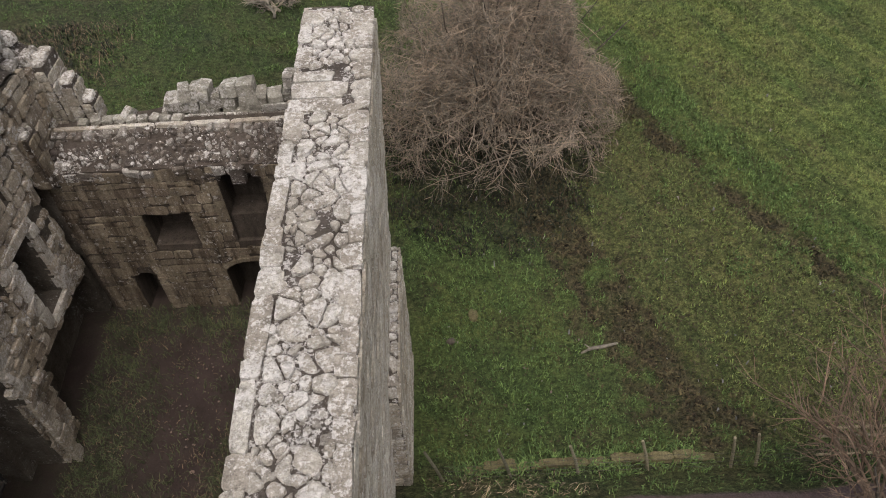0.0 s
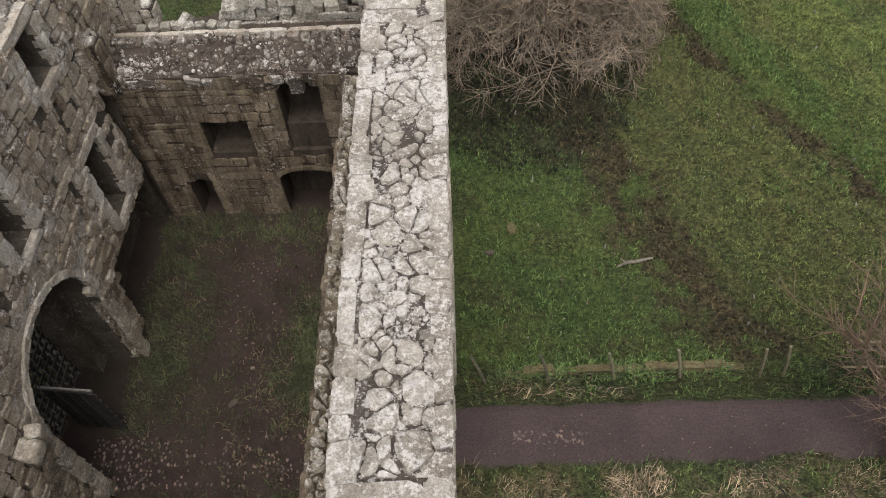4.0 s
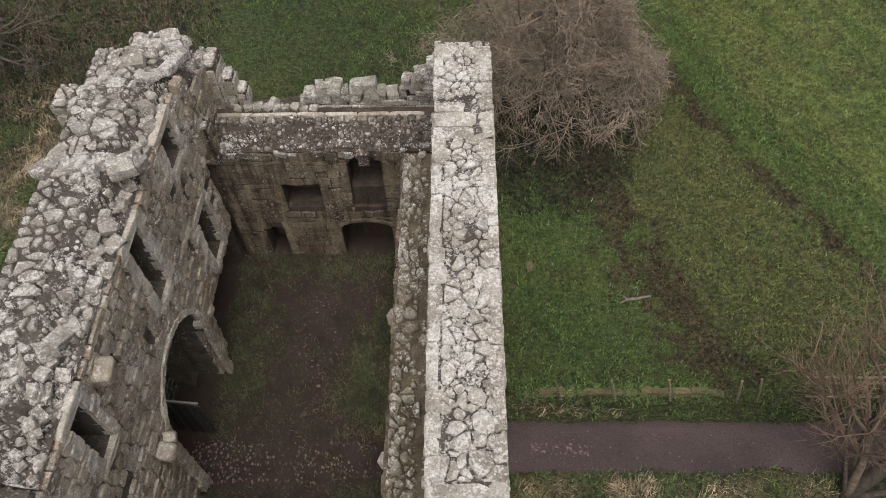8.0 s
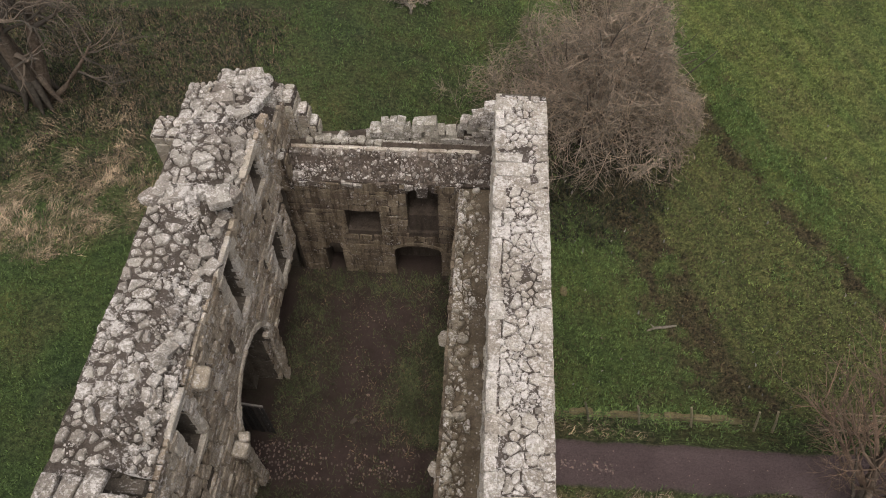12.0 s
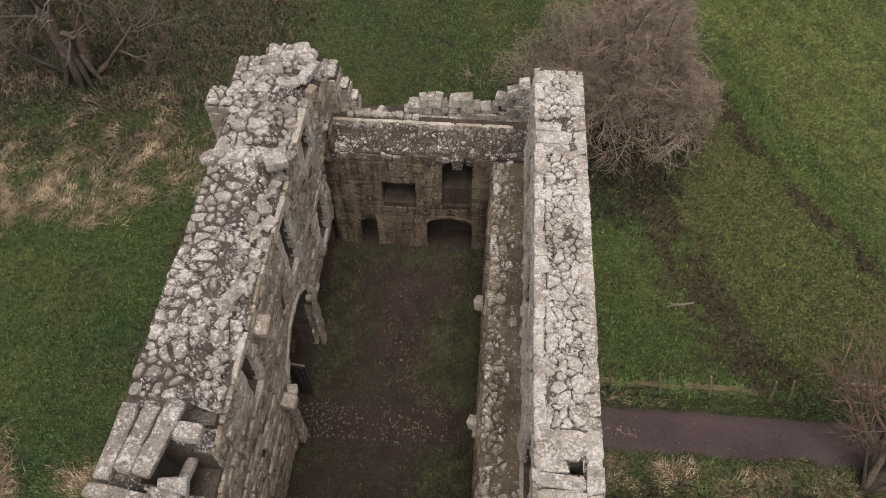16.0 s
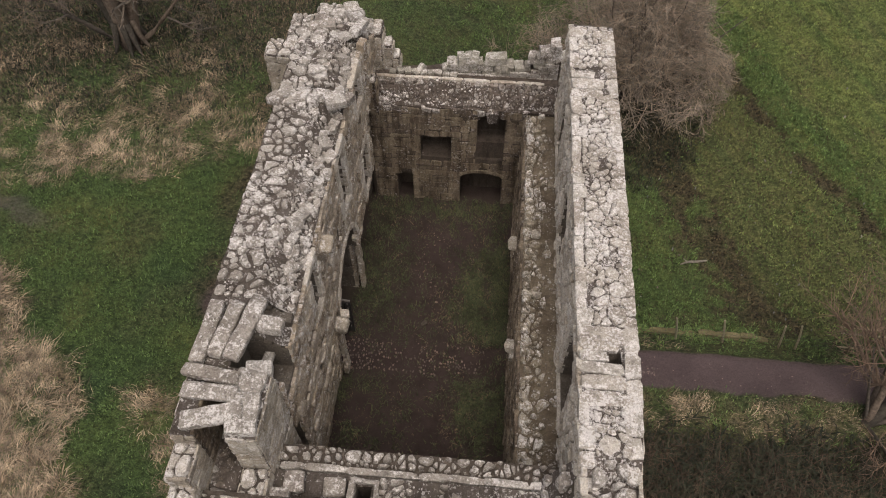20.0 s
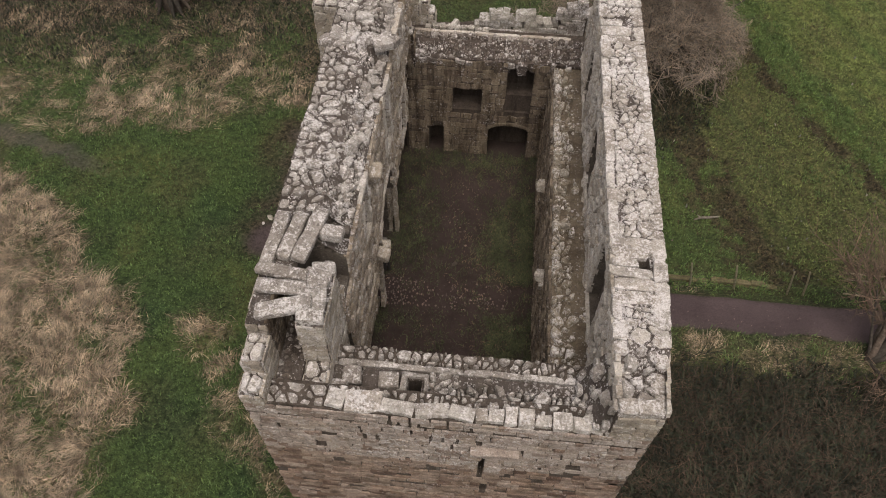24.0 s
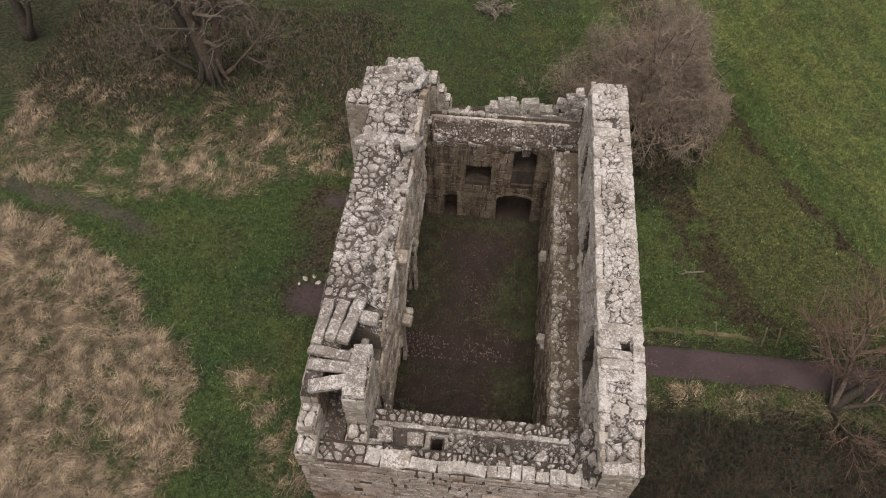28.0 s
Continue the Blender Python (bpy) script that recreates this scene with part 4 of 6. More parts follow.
def worn_slab(wall, place, size, material, turn=0.0, tip=0.0, roll=0.0, name="slab", n=5):
    """A weathered slab with rounded arrises and a slightly hollowed, uneven surface."""
    seed = R.uniform(0, 90)
    half = [k / 2 for k in size]
    edge = (0.42 if n > 4 else 0.24) * min(half)
    bm = bmesh.new()
    bmesh.ops.create_cube(bm, size=2.0)
    bmesh.ops.subdivide_edges(bm, edges=bm.edges[:], cuts=n, use_grid_fill=True)
    for v in bm.verts:
        p = Vector([c * h for c, h in zip(v.co, half)])
        core = Vector([max(-h + edge, min(h - edge, c)) for c, h in zip(p, half)])
        out = p - core
        if out.length > 1e-6:
            p = core + out.normalized() * edge * (1 + 0.2 * noise.noise(p * 6 + Vector((seed, 0, 0))))
        k = 1.0 if n > 4 else 1.5
        v.co = p + k * Vector((0.035 * noise.noise((p.x * 3, p.y * 3, seed)), 0.035 * noise.noise((p.y * 3, p.z * 3, seed + 5)), 0.05 * noise.noise((p.x * 2.4, p.y * 2.4, seed + 9))))
    me = bpy.data.meshes.new(name)
    bm.to_mesh(me)
    bm.free()
    me.materials.append(material)
    me.polygons.foreach_set("use_smooth", [n > 4] * len(me.polygons))
    return put_part(name, me, wall, m=pose(*place, tip, roll, turn))


def clad(wall, x0, x1, y0, y1, z0, z1, material, seed, sides="xXyYZ", head=None, course=(0.2, 0.32)):
    """A block of masonry with a core and facing stones."""
    core = Bag()
    core.box(x0, x1, y0, y1, z0, z1)
    put_part("core", core.mesh("core", M_mortar), wall)
    sp = dict(course=course, length=(0.3, 0.6), proud=0.05)
    if "x" in sides:
        face_stones(wall, lambda u, v, w: (x0 - w, u, v), y0, y1, const(z0), const(z1), 0.0, material, seed=seed, out=1, **sp)
    if "X" in sides:
        face_stones(wall, lambda u, v, w: (x1 + w, u, v), y0, y1, const(z0), const(z1), 0.0, material, seed=seed + 1, out=1, **sp)
    if "y" in sides:
        face_stones(wall, lambda u, v, w: (u, y0 - w, v), x0, x1, const(z0), const(z1), 0.0, material, seed=seed + 2, out=1, **sp)
    if "Y" in sides:
        face_stones(wall, lambda u, v, w: (u, y1 + w, v), x0, x1, const(z0), const(z1), 0.0, material, seed=seed + 3, out=1, **sp)
    if "Z" in sides:
        rubble_top(wall, x0, x1, y0, y1, lambda x, y: z1, 0.3, 0.1, head or M_top, seed=seed + 4, single=lambda x, y: True, limit=60, flat=0.5)



def jambs(wall, put, opening, material, width=0.22, depth=0.0, proud=0.09, head=True, sill=True, seed=1, out=-1):
    """Dressed stones up both sides of an opening, with a lintel and a sill."""
    r = random.Random(seed)
    u0, u1, low, high = opening
    au, av, aw = frame_of(put)
    spring = high(u0 + 0.001)

    def stone_at(cu, cv, su, sv, name):
        m = Matrix.Identity(4)
        for c, vec in enumerate((au * su, av * sv, aw * (proud * r.uniform(0.85, 1.1)))):
            m[0][c], m[1][c], m[2][c] = vec
        m.translation = Vector(put(cu, cv, depth))
        vs, fs = BLOCKS[r.randrange(16)]
        put_part(name, mesh_of(name, vs, fs, material), wall, m=m)
    for edge, side in ((u0, -1), (u1, 1)):
        v = low(edge)
        while v < spring - 0.05:
            h = min(r.uniform(0.24, 0.5), spring - v)
            w = width * r.uniform(0.75, 1.5)
            stone_at(edge + side * w / 2, v + h / 2, w - 0.01, h - 0.012, "jamb_stone")
            v += h
    mid = (u0 + u1) / 2
    if head and abs(high(mid) - spring) < 0.05:
        stone_at(mid, spring + 0.13, u1 - u0 + 2 * width, 0.25, "lintel")
    if sill:
        stone_at(mid, low(mid) - 0.09, u1 - u0 + width, 0.17, "sill")


def arch_ring(wall, put, opening, material, thick=0.2, depth=0.0, proud=0.10, count=13, seed=1):
    """Voussoirs round an arched head."""
    r = random.Random(seed)
    u0, u1, low, high = opening
    au, av, aw = frame_of(put)
    mid, half = (u0 + u1) / 2, (u1 - u0) / 2
    spring, rise = high(u0), high(mid) - high(u0)
    for i in range(count):
        a = math.pi * (i + 0.5) / count
        nu, nv = rise * math.cos(a), half * math.sin(a)
        ln = math.hypot(nu, nv)
        nu, nv = nu / ln, nv / ln
        cu, cv = mid + half * math.cos(a) + nu * thick / 2, spring + rise * math.sin(a) + nv * thick / 2
        chord = math.hypot(half * math.sin(a), rise * math.cos(a)) * math.pi / count
        m = Matrix.Identity(4)
        tu, tv = au * nv - av * nu, au * nu + av * nv
        for c, vec in enumerate((tu * (chord * 1.12), tv * thick, aw * proud * r.uniform(0.9, 1.1))):
            m[0][c], m[1][c], m[2][c] = vec
        m.translation = Vector(put(cu, cv, depth))
        vs, fs = BLOCKS[r.randrange(16)]
        put_part("voussoir", mesh_of("voussoir", vs, fs, material), wall, m=m)


def face_rubble(wall, put, u0, u1, v0, high, material, blocked=(), step=(0.42, 0.27), proud=0.06, joint=0.008, single=None, limit=300, seed=1):
    """Random rubble facing: angular stones of mixed size, cut round the openings."""
    r = random.Random(seed)
    pts, row, v = [], 0, v0
    top = max(high(u0 + (u1 - u0) * i / 20) for i in range(21))
    while v < top + step[1]:
        u = u0 - r.uniform(0, step[0])
        while u < u1 + step[0]:
            pts.append((u + r.uniform(-0.35, 0.35) * step[0], v + r.uniform(-0.38, 0.38) * step[1], r.uniform(0.5, 1.6) * step[1]))
            u += step[0] * r.uniform(0.7, 1.3)
        v += step[1] * r.uniform(0.85, 1.15)
    rest, count = Bag(), 0
    for cell in voronoi(pts, (u0, u1, v0, top + 0.05), step[0] * 3.5):
        if len(cell) < 3:
            continue
        for poly in crack(cell, r, step[0] * step[1] * 0.9):
            if len(poly) < 3 or poly_area(poly) < 0.006:
                continue
            cu, cv = sum(p[0] for p in poly) / len(poly), sum(p[1] for p in poly) / len(poly)
            if cv > high(cu) or any(o[0] < p[0] < o[1] and o[2](p[0]) < p[1] < o[3](p[0]) for o in blocked for p in poly + [(cu, cv)]):
                continue
            made = rubble_stone(poly, 0.0, proud * r.uniform(0.4, 1.35), joint * r.uniform(0.3, 1.8), r, 0.75, 0.04)
            if not made:
                continue
            vs = [Vector(put(x, y, -z)) for x, y, z in made[0]]
            if single and single(cu, cv) and count < limit:
                o = Vector(put(cu, cv, 0))
                put_part("stone", mesh_of("stone", [p - o for p in vs], [f[::-1] for f in made[1]], material), wall, m=Matrix.Translation(o))
                count += 1
            else:
                rest.add([tuple(p) for p in vs], made[1])
    if rest.n:
        put_part("stonework", rest.mesh("stonework", material), wall, kind="stuff")

# ---- trees ----
def grow(bags, p, d, length, radius, level, r, inside, spec):
    """A limb with side limbs down to fine twigs."""
    steps = spec["steps"][level]
    path, radii = [p], [radius]
    q, dirn = Vector(p), Vector(d).normalized()
    for i in range(steps):
        wob = spec["wobble"][level]
        dirn = (dirn + Vector((r.uniform(-wob, wob), r.uniform(-wob, wob), r.uniform(-wob, wob) + spec["lift"][level]))).normalized()
        q = q + dirn * (length / steps)
        if level and inside and not inside(q):
            break
        path.append(q.copy())
        radii.append(radius * (1 - 0.75 * (i + 1) / steps))
    if len(path) < 2:
        return
    tube(bags[level], path, radii, spec["sides"][level])
    if level + 1 >= len(spec["steps"]):
        return
    for c in range(spec["kids"][level]):
        k = r.uniform(spec["bare"] if level == 0 else 0.25, 1.0) * (len(path) - 1)
        i = min(int(k), len(path) - 2)
        at = Vector(path[i]).lerp(Vector(path[i + 1]), k - i)
        base = (Vector(path[i + 1]) - Vector(path[i])).normalized()
        side = base.orthogonal()
        side.rotate(Matrix.Rotation(r.uniform(0, 2 * math.pi), 3, base))
        spread = r.uniform(*spec["spread"])
        grow(bags, at, base * math.cos(spread) + side * math.sin(spread), length * r.uniform(*spec["shrink"]), max(radii[i] * 0.6, spec["thin"]), level + 1, r, inside, spec)


def tree(name, label, category, place, stems, spec, seed, inside=None, bark=None, twig=None):
    r = random.Random(seed)
    thing = empty_thing(name, place, label, category)
    levels = len(spec["steps"])
    bags = [Bag() for _ in range(levels)]
    trunks = []
    for d, length, radius in stems:
        bags[0] = Bag()
        trunks.append(bags[0])
        grow(bags, Vector(place) - Vector((0, 0, 0.15)), Vector(d), length, radius, 0, r, inside, spec)
    crown = Bag()
    for b in bags[1:]:
        crown.add(b.v, b.f)
    back = Matrix.Identity(4)
    for k, w in enumerate(trunks):
        put_part("trunk" if k == 0 else "stem", mesh_of("trunk", w.v, w.f, bark or M_bark, True), thing, m=back)
    put_part("crown", mesh_of("crown", crown.v, crown.f, twig or M_twig, False), thing, "bare leafless twigs", m=back)
    return thing


r = random.Random(40)
stems = []
for i in range(40):
    a, e = r.uniform(0, 2 * math.pi), r.uniform(0.05, 1.45)
    stems.append(((math.cos(a) * math.sin(e), math.sin(a) * math.sin(e), math.cos(e) + 0.1), r.uniform(4.0, 7.4), r.uniform(0.04, 0.09)))


def in_bush(q):
    x, y, z = (q.x - 8.4) / 4.6, (q.y - 10.2) / 5.5, (q.z + 0.9) / 5.9
    n = 0.75 * noise.noise((q.x * 0.45, q.y * 0.45, q.z * 0.45)) + 0.55 * noise.noise((q.x * 2.3, q.y * 2.3, q.z * 2.3))
    lobe = ((q.x - 4.4) / 3.3) ** 2 + ((q.y - 9.9) / 3.4) ** 2 + ((q.z + 1.2) / 3.1) ** 2
    return q.z > -3.1 and (x * x + y * y + z * z < 0.95 + n or lobe < 0.9 + n)


BUSH = dict(bare=0.25, steps=(6, 5, 4, 3), wobble=(0.22, 0.28, 0.32, 0.34), lift=(0.02, -0.02, -0.06, -0.05), sides=(5, 4, 3, 3), kids=(10, 8, 7), spread=(0.4, 1.1), shrink=(0.40, 0.60), thin=0.010)
tree("hawthorn", "large bare hawthorn thicket of brown twigs on the grass slope", "tree", (8.2, 9.4, ground_z(8.2, 9.4)), stems, BUSH, 41, in_bush)

# old tree with a broad buttressed foot
r = random.Random(3)
spot = (-14.6, 7.2)
stems = [((0.0, 0.1, 1), 6.5, 0.5), ((-0.2, 0.05, 1), 6.5, 0.42), ((0.22, 0.15, 1.0), 6.0, 0.36), ((0.05, -0.2, 1.0), 5.5, 0.3), ((0.85, 0.2, 0.55), 4.2, 0.14), ((-0.8, -0.1, 0.7), 4.4, 0.16)]
OLD = dict(bare=0.55, steps=(6, 6, 5, 4), wobble=(0.08, 0.35, 0.45, 0.5), lift=(0.03, 0.02, -0.05, -0.1), sides=(8, 5, 3, 3), kids=(8, 7, 6), spread=(0.5, 1.2), shrink=(0.34, 0.58), thin=0.010)
old = tree("old_tree", "old bare tree with thick grey trunk and drooping twigs", "tree", (*spot, ground_z(*spot)), stems, OLD, 31, twig=M_twig_grey)
for i in range(9):
    roots = Bag()
    a = i * 0.7 + r.uniform(-0.2, 0.2)
    z0 = ground_z(*spot)
    path = [(spot[0] + math.cos(a) * k, spot[1] + math.sin(a) * k, z0 + h) for k, h in ((0.4, 1.4), (0.55, 0.6), (0.75, 0.15), (0.95, -0.08))]
    tube(roots, path, (0.16, 0.13, 0.08, 0.02), 6)
    put_part("root", mesh_of("root", roots.v, roots.f, M_bark, True), old)
spot = (-25.5, 9.0)
tree("old_tree", "bare tree with a grey trunk at the meadow edge", "tree", (*spot, ground_z(*spot)), [((0.1, 0.0, 1), 5.0, 0.4), ((0.5, -0.2, 1), 4.5, 0.22), ((-0.4, 0.3, 1), 4.6, 0.25)], OLD, 33, twig=M_twig_grey)

# leaning tree over the track
spot = (15.2, -7.6)
LEAN_TREE = dict(bare=0.3, steps=(6, 6, 5, 4), wobble=(0.14, 0.16, 0.2, 0.25), lift=(0.03, 0.06, 0.05, 0.03), sides=(7, 5, 3, 3), kids=(8, 8, 6), spread=(0.35, 0.9), shrink=(0.42, 0.68), thin=0.008)
tree("track_tree", "bare many-stemmed tree with arching twigs beside the track", "tree", (*spot, ground_z(*spot)),
     [((0.9, 0.6, 0.8), 4.4, 0.26), ((0.4, 0.9, 1.0), 4.4, 0.2), ((0.1, 0.8, 1.1), 4.2, 0.15), ((-0.25, 0.5, 1.2), 3.2, 0.08), ((0.2, -0.9, 0.5), 2.6, 0.08), ((1.0, -0.1, 0.6), 3.6, 0.12)], LEAN_TREE, 35, twig=M_lean)

# fallen dead limbs
def deadwood(place, label, seed, length, radius):
    """A crooked limb with forked side branches, each lifting a little off the grass."""
    r = random.Random(seed)
    z = ground_z(*place)
    thing = empty_thing("fallen_branch", (*place, z), label, "branch", group="fallen limbs")
    a = r.uniform(0, 6.28)
    spine = []
    for k in range(7):
        bend = a + 0.5 * math.sin(k * 1.3 + seed)
        x, y = (place[0], place[1]) if not spine else (spine[-1][0] + math.cos(bend) * length / 6, spine[-1][1] + math.sin(bend) * length / 6)
        spine.append((x, y, ground_z(x, y) + radius * 0.7 + 0.35 * k / 6))
    bag = Bag()
    tube(bag, spine, [radius * (1 - 0.13 * k) for k in range(7)], 7)
    put_part("limb", mesh_of("limb", bag.v, bag.f, M_dead, True), thing)
    for k in range(1, 7):
        for side in (-1, 1):
            turn = a + side * r.uniform(0.5, 1.2)
            d, rise = r.uniform(0.13, 0.27), r.uniform(0.0, 0.22)
            path = [spine[k]]
            for n in range(4):
                turn += r.uniform(-0.55, 0.55)
                x, y, h = path[-1]
                path.append((x + math.cos(turn) * d, y + math.sin(turn) * d, max(ground_z(x, y) + 0.03, h + rise * (1 - 0.5 * n))))
            bag = Bag()
            tube(bag, path, [radius * q for q in (0.5, 0.42, 0.34, 0.24, 0.12)], 5)
            for q in (2, 3):
                x, y, h = path[q]
                fork = turn + r.choice((-1, 1)) * r.uniform(0.6, 1.1)
                tube(bag, [(x, y, h), (x + 0.22 * math.cos(fork), y + 0.22 * math.sin(fork), h + 0.08), (x + 0.45 * math.cos(fork + 0.3), y + 0.45 * math.sin(fork + 0.3), h + 0.05)], [radius * q for q in (0.28, 0.2, 0.08)], 4)
            put_part("side_branch", mesh_of("side_branch", bag.v, bag.f, M_dead, True), thing)


for i, (x, y) in enumerate(((-0.1, 15.2), (0.1, 15.8), (-0.2, 16.5), (0.2, 17.1))):
    deadwood((x, y), "bleached fallen limb with broken branches on the grass", 60 + i, 0.9, 0.075)

log = empty_thing("log", (10.9, 0.15, ground_z(10.9, 0.15)), "short crooked pale log lying on the grass", "log")
bag = Bag()
tube(bag, [(10.35, 0.0, ground_z(10.35, 0) + 0.05), (10.65, 0.12, ground_z(10.65, 0.12) + 0.08), (11.0, 0.17, ground_z(11, 0.17) + 0.1), (11.5, 0.27, ground_z(11.5, 0.27) + 0.06)], (0.03, 0.055, 0.06, 0.035), 7)
put_part("stem", mesh_of("stem", bag.v, bag.f, M_dead, True), log)
bag = Bag()
tube(bag, [(10.65, 0.12, ground_z(10.65, 0.12) + 0.08), (10.5, 0.3, ground_z(10.5, 0.3) + 0.1)], (0.035, 0.015), 5)
put_part("snag", mesh_of("snag", bag.v, bag.f, M_dead, True), log)


# ---- fence along the track, and the low wall behind it ----
fence = empty_thing("fence", (9.5, -4.25, ground_z(9.5, -4.25)), "post and wire fence with weathered timber posts", "fence")
posts = [6.1, 7.8, 9.5, 11.25, 13.35, 13.98, 15.9, 17.8, 19.7]
for i, x in enumerate(posts):
    z = ground_z(x, -4.25)
    h = R.uniform(1.6, 1.75)
    bag = Bag()
    lean = R.uniform(-0.46, -0.34)
    tube(bag, [(x, -4.25, z - 0.2), (x + lean * 0.5, -4.25, z + h * 0.5), (x + lean, -4.25 + R.uniform(-0.04, 0.04), z + h)], (0.045, 0.042, 0.036), 8)
    put_part("post", mesh_of("post", bag.v, bag.f, M_post, False), fence)
for k in (0.28, 0.5, 0.72, 0.95):
    bag = Bag()
    path = []
    for a, b in zip(posts, posts[1:]):
        for j in range(3):
            x = a + (b - a) * j / 3
            path.append((x, -4.31, ground_z(x, -4.25) + k - 0.03 * (j > 0)))
    tube(bag, path, [0.004] * len(path), 3)
    put_part("wire", mesh_of("wire", bag.v, bag.f, M_wire), fence)
for z, x0, x1 in ((-0.28, 14.9, 17.9), (-0.7, 15.1, 17.9), (-1.68, 15.4, 18.0)):  # rails that close the end of the fence
    bag = Bag()
    tube(bag, [(x0, -4.2, z + 0.03), ((x0 + x1) / 2, -4.2, z - 0.02), (x1, -4.2, z)], (0.032, 0.036, 0.03), 7)
    put_part("rail", mesh_of("rail", bag.v, bag.f, M_post, False), fence)
low_wall = empty_thing("low_wall", (9.5, -3.9, ground_z(9.5, -3.9)), "low mossy stone wall behind the fence", "wall")
for row in range(2):
    x = 6.6 + 0.1 * row
    while x < 12.4:
        d = R.uniform(0.3, 0.7)
        if not (row and R.random() < 0.12):
            vs, fs = BLOCKS[R.randrange(16)]
            me = mesh_of("stone", [(a * (d - 0.02), b * 0.22, (c - 0.1) * 0.13) for a, b, c in vs], fs, M_lowwall)
            put_part("stone", me, low_wall, m=pose(x + d / 2, -3.92 + R.uniform(-0.04, 0.04), ground_z(x, -3.9) + 0.0 + 0.13 * row, R.uniform(-4, 4), R.uniform(-4, 4), R.uniform(-5, 5)))
        x += d


# ---- loose stones ----
def boulder(name, label, x, y, z, size, seed, material, group=""):
    r = random.Random(seed)
    bm = bmesh.new()
    bmesh.ops.create_icosphere(bm, subdivisions=2, radius=1.0)
    for v in bm.verts:
        n = 1 + 0.28 * noise.noise(v.co * 1.1 + Vector((seed, 0, 0)))
        v.co = Vector((v.co.x * size[0] * n, v.co.y * size[1] * n, max(-0.35, v.co.z) * size[2] * n))
    me = bpy.data.meshes.new(name)
    bm.to_mesh(me)
    bm.free()
    me.materials.append(material)
    ob = tagged(new(name, me), label, "stone", group)
    ob.matrix_basis = pose(x, y, z + 0.2 * size[2], 0, 0, r.uniform(0, 360))
    return ob


for i, (x, y, s) in enumerate(((-7.1, -4.7, 0.17), (-6.75, -4.55, 0.12), (-6.5, -4.85, 0.15), (-7.3, -5.0, 0.09))):
    boulder("loose_stone", "pale loose stone on the worn ground", x, y, ground_z(x, y), (s * 0.9, s * 0.6, s * 0.4), 70 + i, M_core, "stones on the worn ground")
boulder("mossy_boulder", "mossy boulder in the grass below the wall", 7.2, 1.7, ground_z(7.2, 1.7), (0.26, 0.16, 0.13), 80, M_lowwall)
boulder("mossy_boulder", "weathered stump of stone in the grass", 6.45, 0.75, ground_z(6.45, 0.75), (0.16, 0.12, 0.1), 81, M_bark)
boulder("loose_stone", "pale flat stone on the earth floor", 0.0, -5.49, floor_z(0, -5.5), (0.14, 0.08, 0.06), 82, M_cobble)
boulder("loose_stone", "small pale stone on the earth floor", 0.35, -4.6, floor_z(0.3, -4.6), (0.06, 0.05, 0.04), 83, M_cobble)
for i in range(10):
    x, y = R.uniform(6.5, 14), R.uniform(-3, 7)
    boulder("turf_stone", "small pale stone showing in the turf", x, y, ground_z(x, y), (0.05, 0.035, 0.025), 90 + i, M_cobble, "stones in the turf")


# ---- gate in the arch ----
gate = empty_thing("gate", (-3.85, -5.8, 0.0), "dark lattice gate standing in the arch", "gate")
for i in range(13):
    bag = Bag()
    y = -7.0 + i * 0.2
    bag.box(-3.93, -3.88, y - 0.045, y + 0.045, 0.02, 2.45)
    put_part("upright", bag.mesh("upright", M_oak), gate)
for i in range(9):
    bag = Bag()
    z = 0.15 + i * 0.27
    bag.box(-3.87, -3.83, -7.0, -4.6, z - 0.04, z + 0.04)
    rail = put_part("rail", bag.mesh("rail", M_oak), gate)
    for j in range(12):
        if (i + j) % 2:
            bag = Bag()
            y = -6.9 + j * 0.2
            bag.box(-3.825, -3.80, y - 0.014, y + 0.014, z - 0.012, z + 0.12)
            put_part("rivet", bag.mesh("rivet", M_gatepale), rail)
def put_leaf(u, v, w):
    return (u, -5.88 - 0.1 * (u + 3.5) - w, v)


leaf = empty_thing("gate_leaf", (-3.0, -5.9, 0.0), "dark barred gate leaf with a worn pale top rail standing open", "gate")
bag = Bag()
bag.prism(put_leaf, -3.5, -2.38, 1.95, 1.95, 2.02, 2.02, 0.0, 0.05)
put_part("top_rail", bag.mesh("top_rail", M_gatepale), leaf, "worn pale top edge")
for k in range(6):
    z = 0.25 + 0.29 * k
    bag = Bag()
    bag.prism(put_leaf, -3.5, -2.38, z, z, z + 0.07, z + 0.07, 0.0, 0.05)
    rail = put_part("rail", bag.mesh("rail", M_oak), leaf)
    bag = Bag()
    bag.prism(put_leaf, -2.6, -2.4, z + 0.072, z + 0.072, z + 0.09, z + 0.09, 0.0, 0.05)
    put_part("worn_edge", bag.mesh("worn_edge", M_gatepale), rail)
for i in range(9):
    u = -3.45 + i * 0.13
    bag = Bag()
    bag.prism(put_leaf, u - 0.045, u + 0.045, 0.03, 0.03, 1.94, 1.94, 0.052, 0.08)
    put_part("upright", bag.mesh("upright", M_oak), leaf)


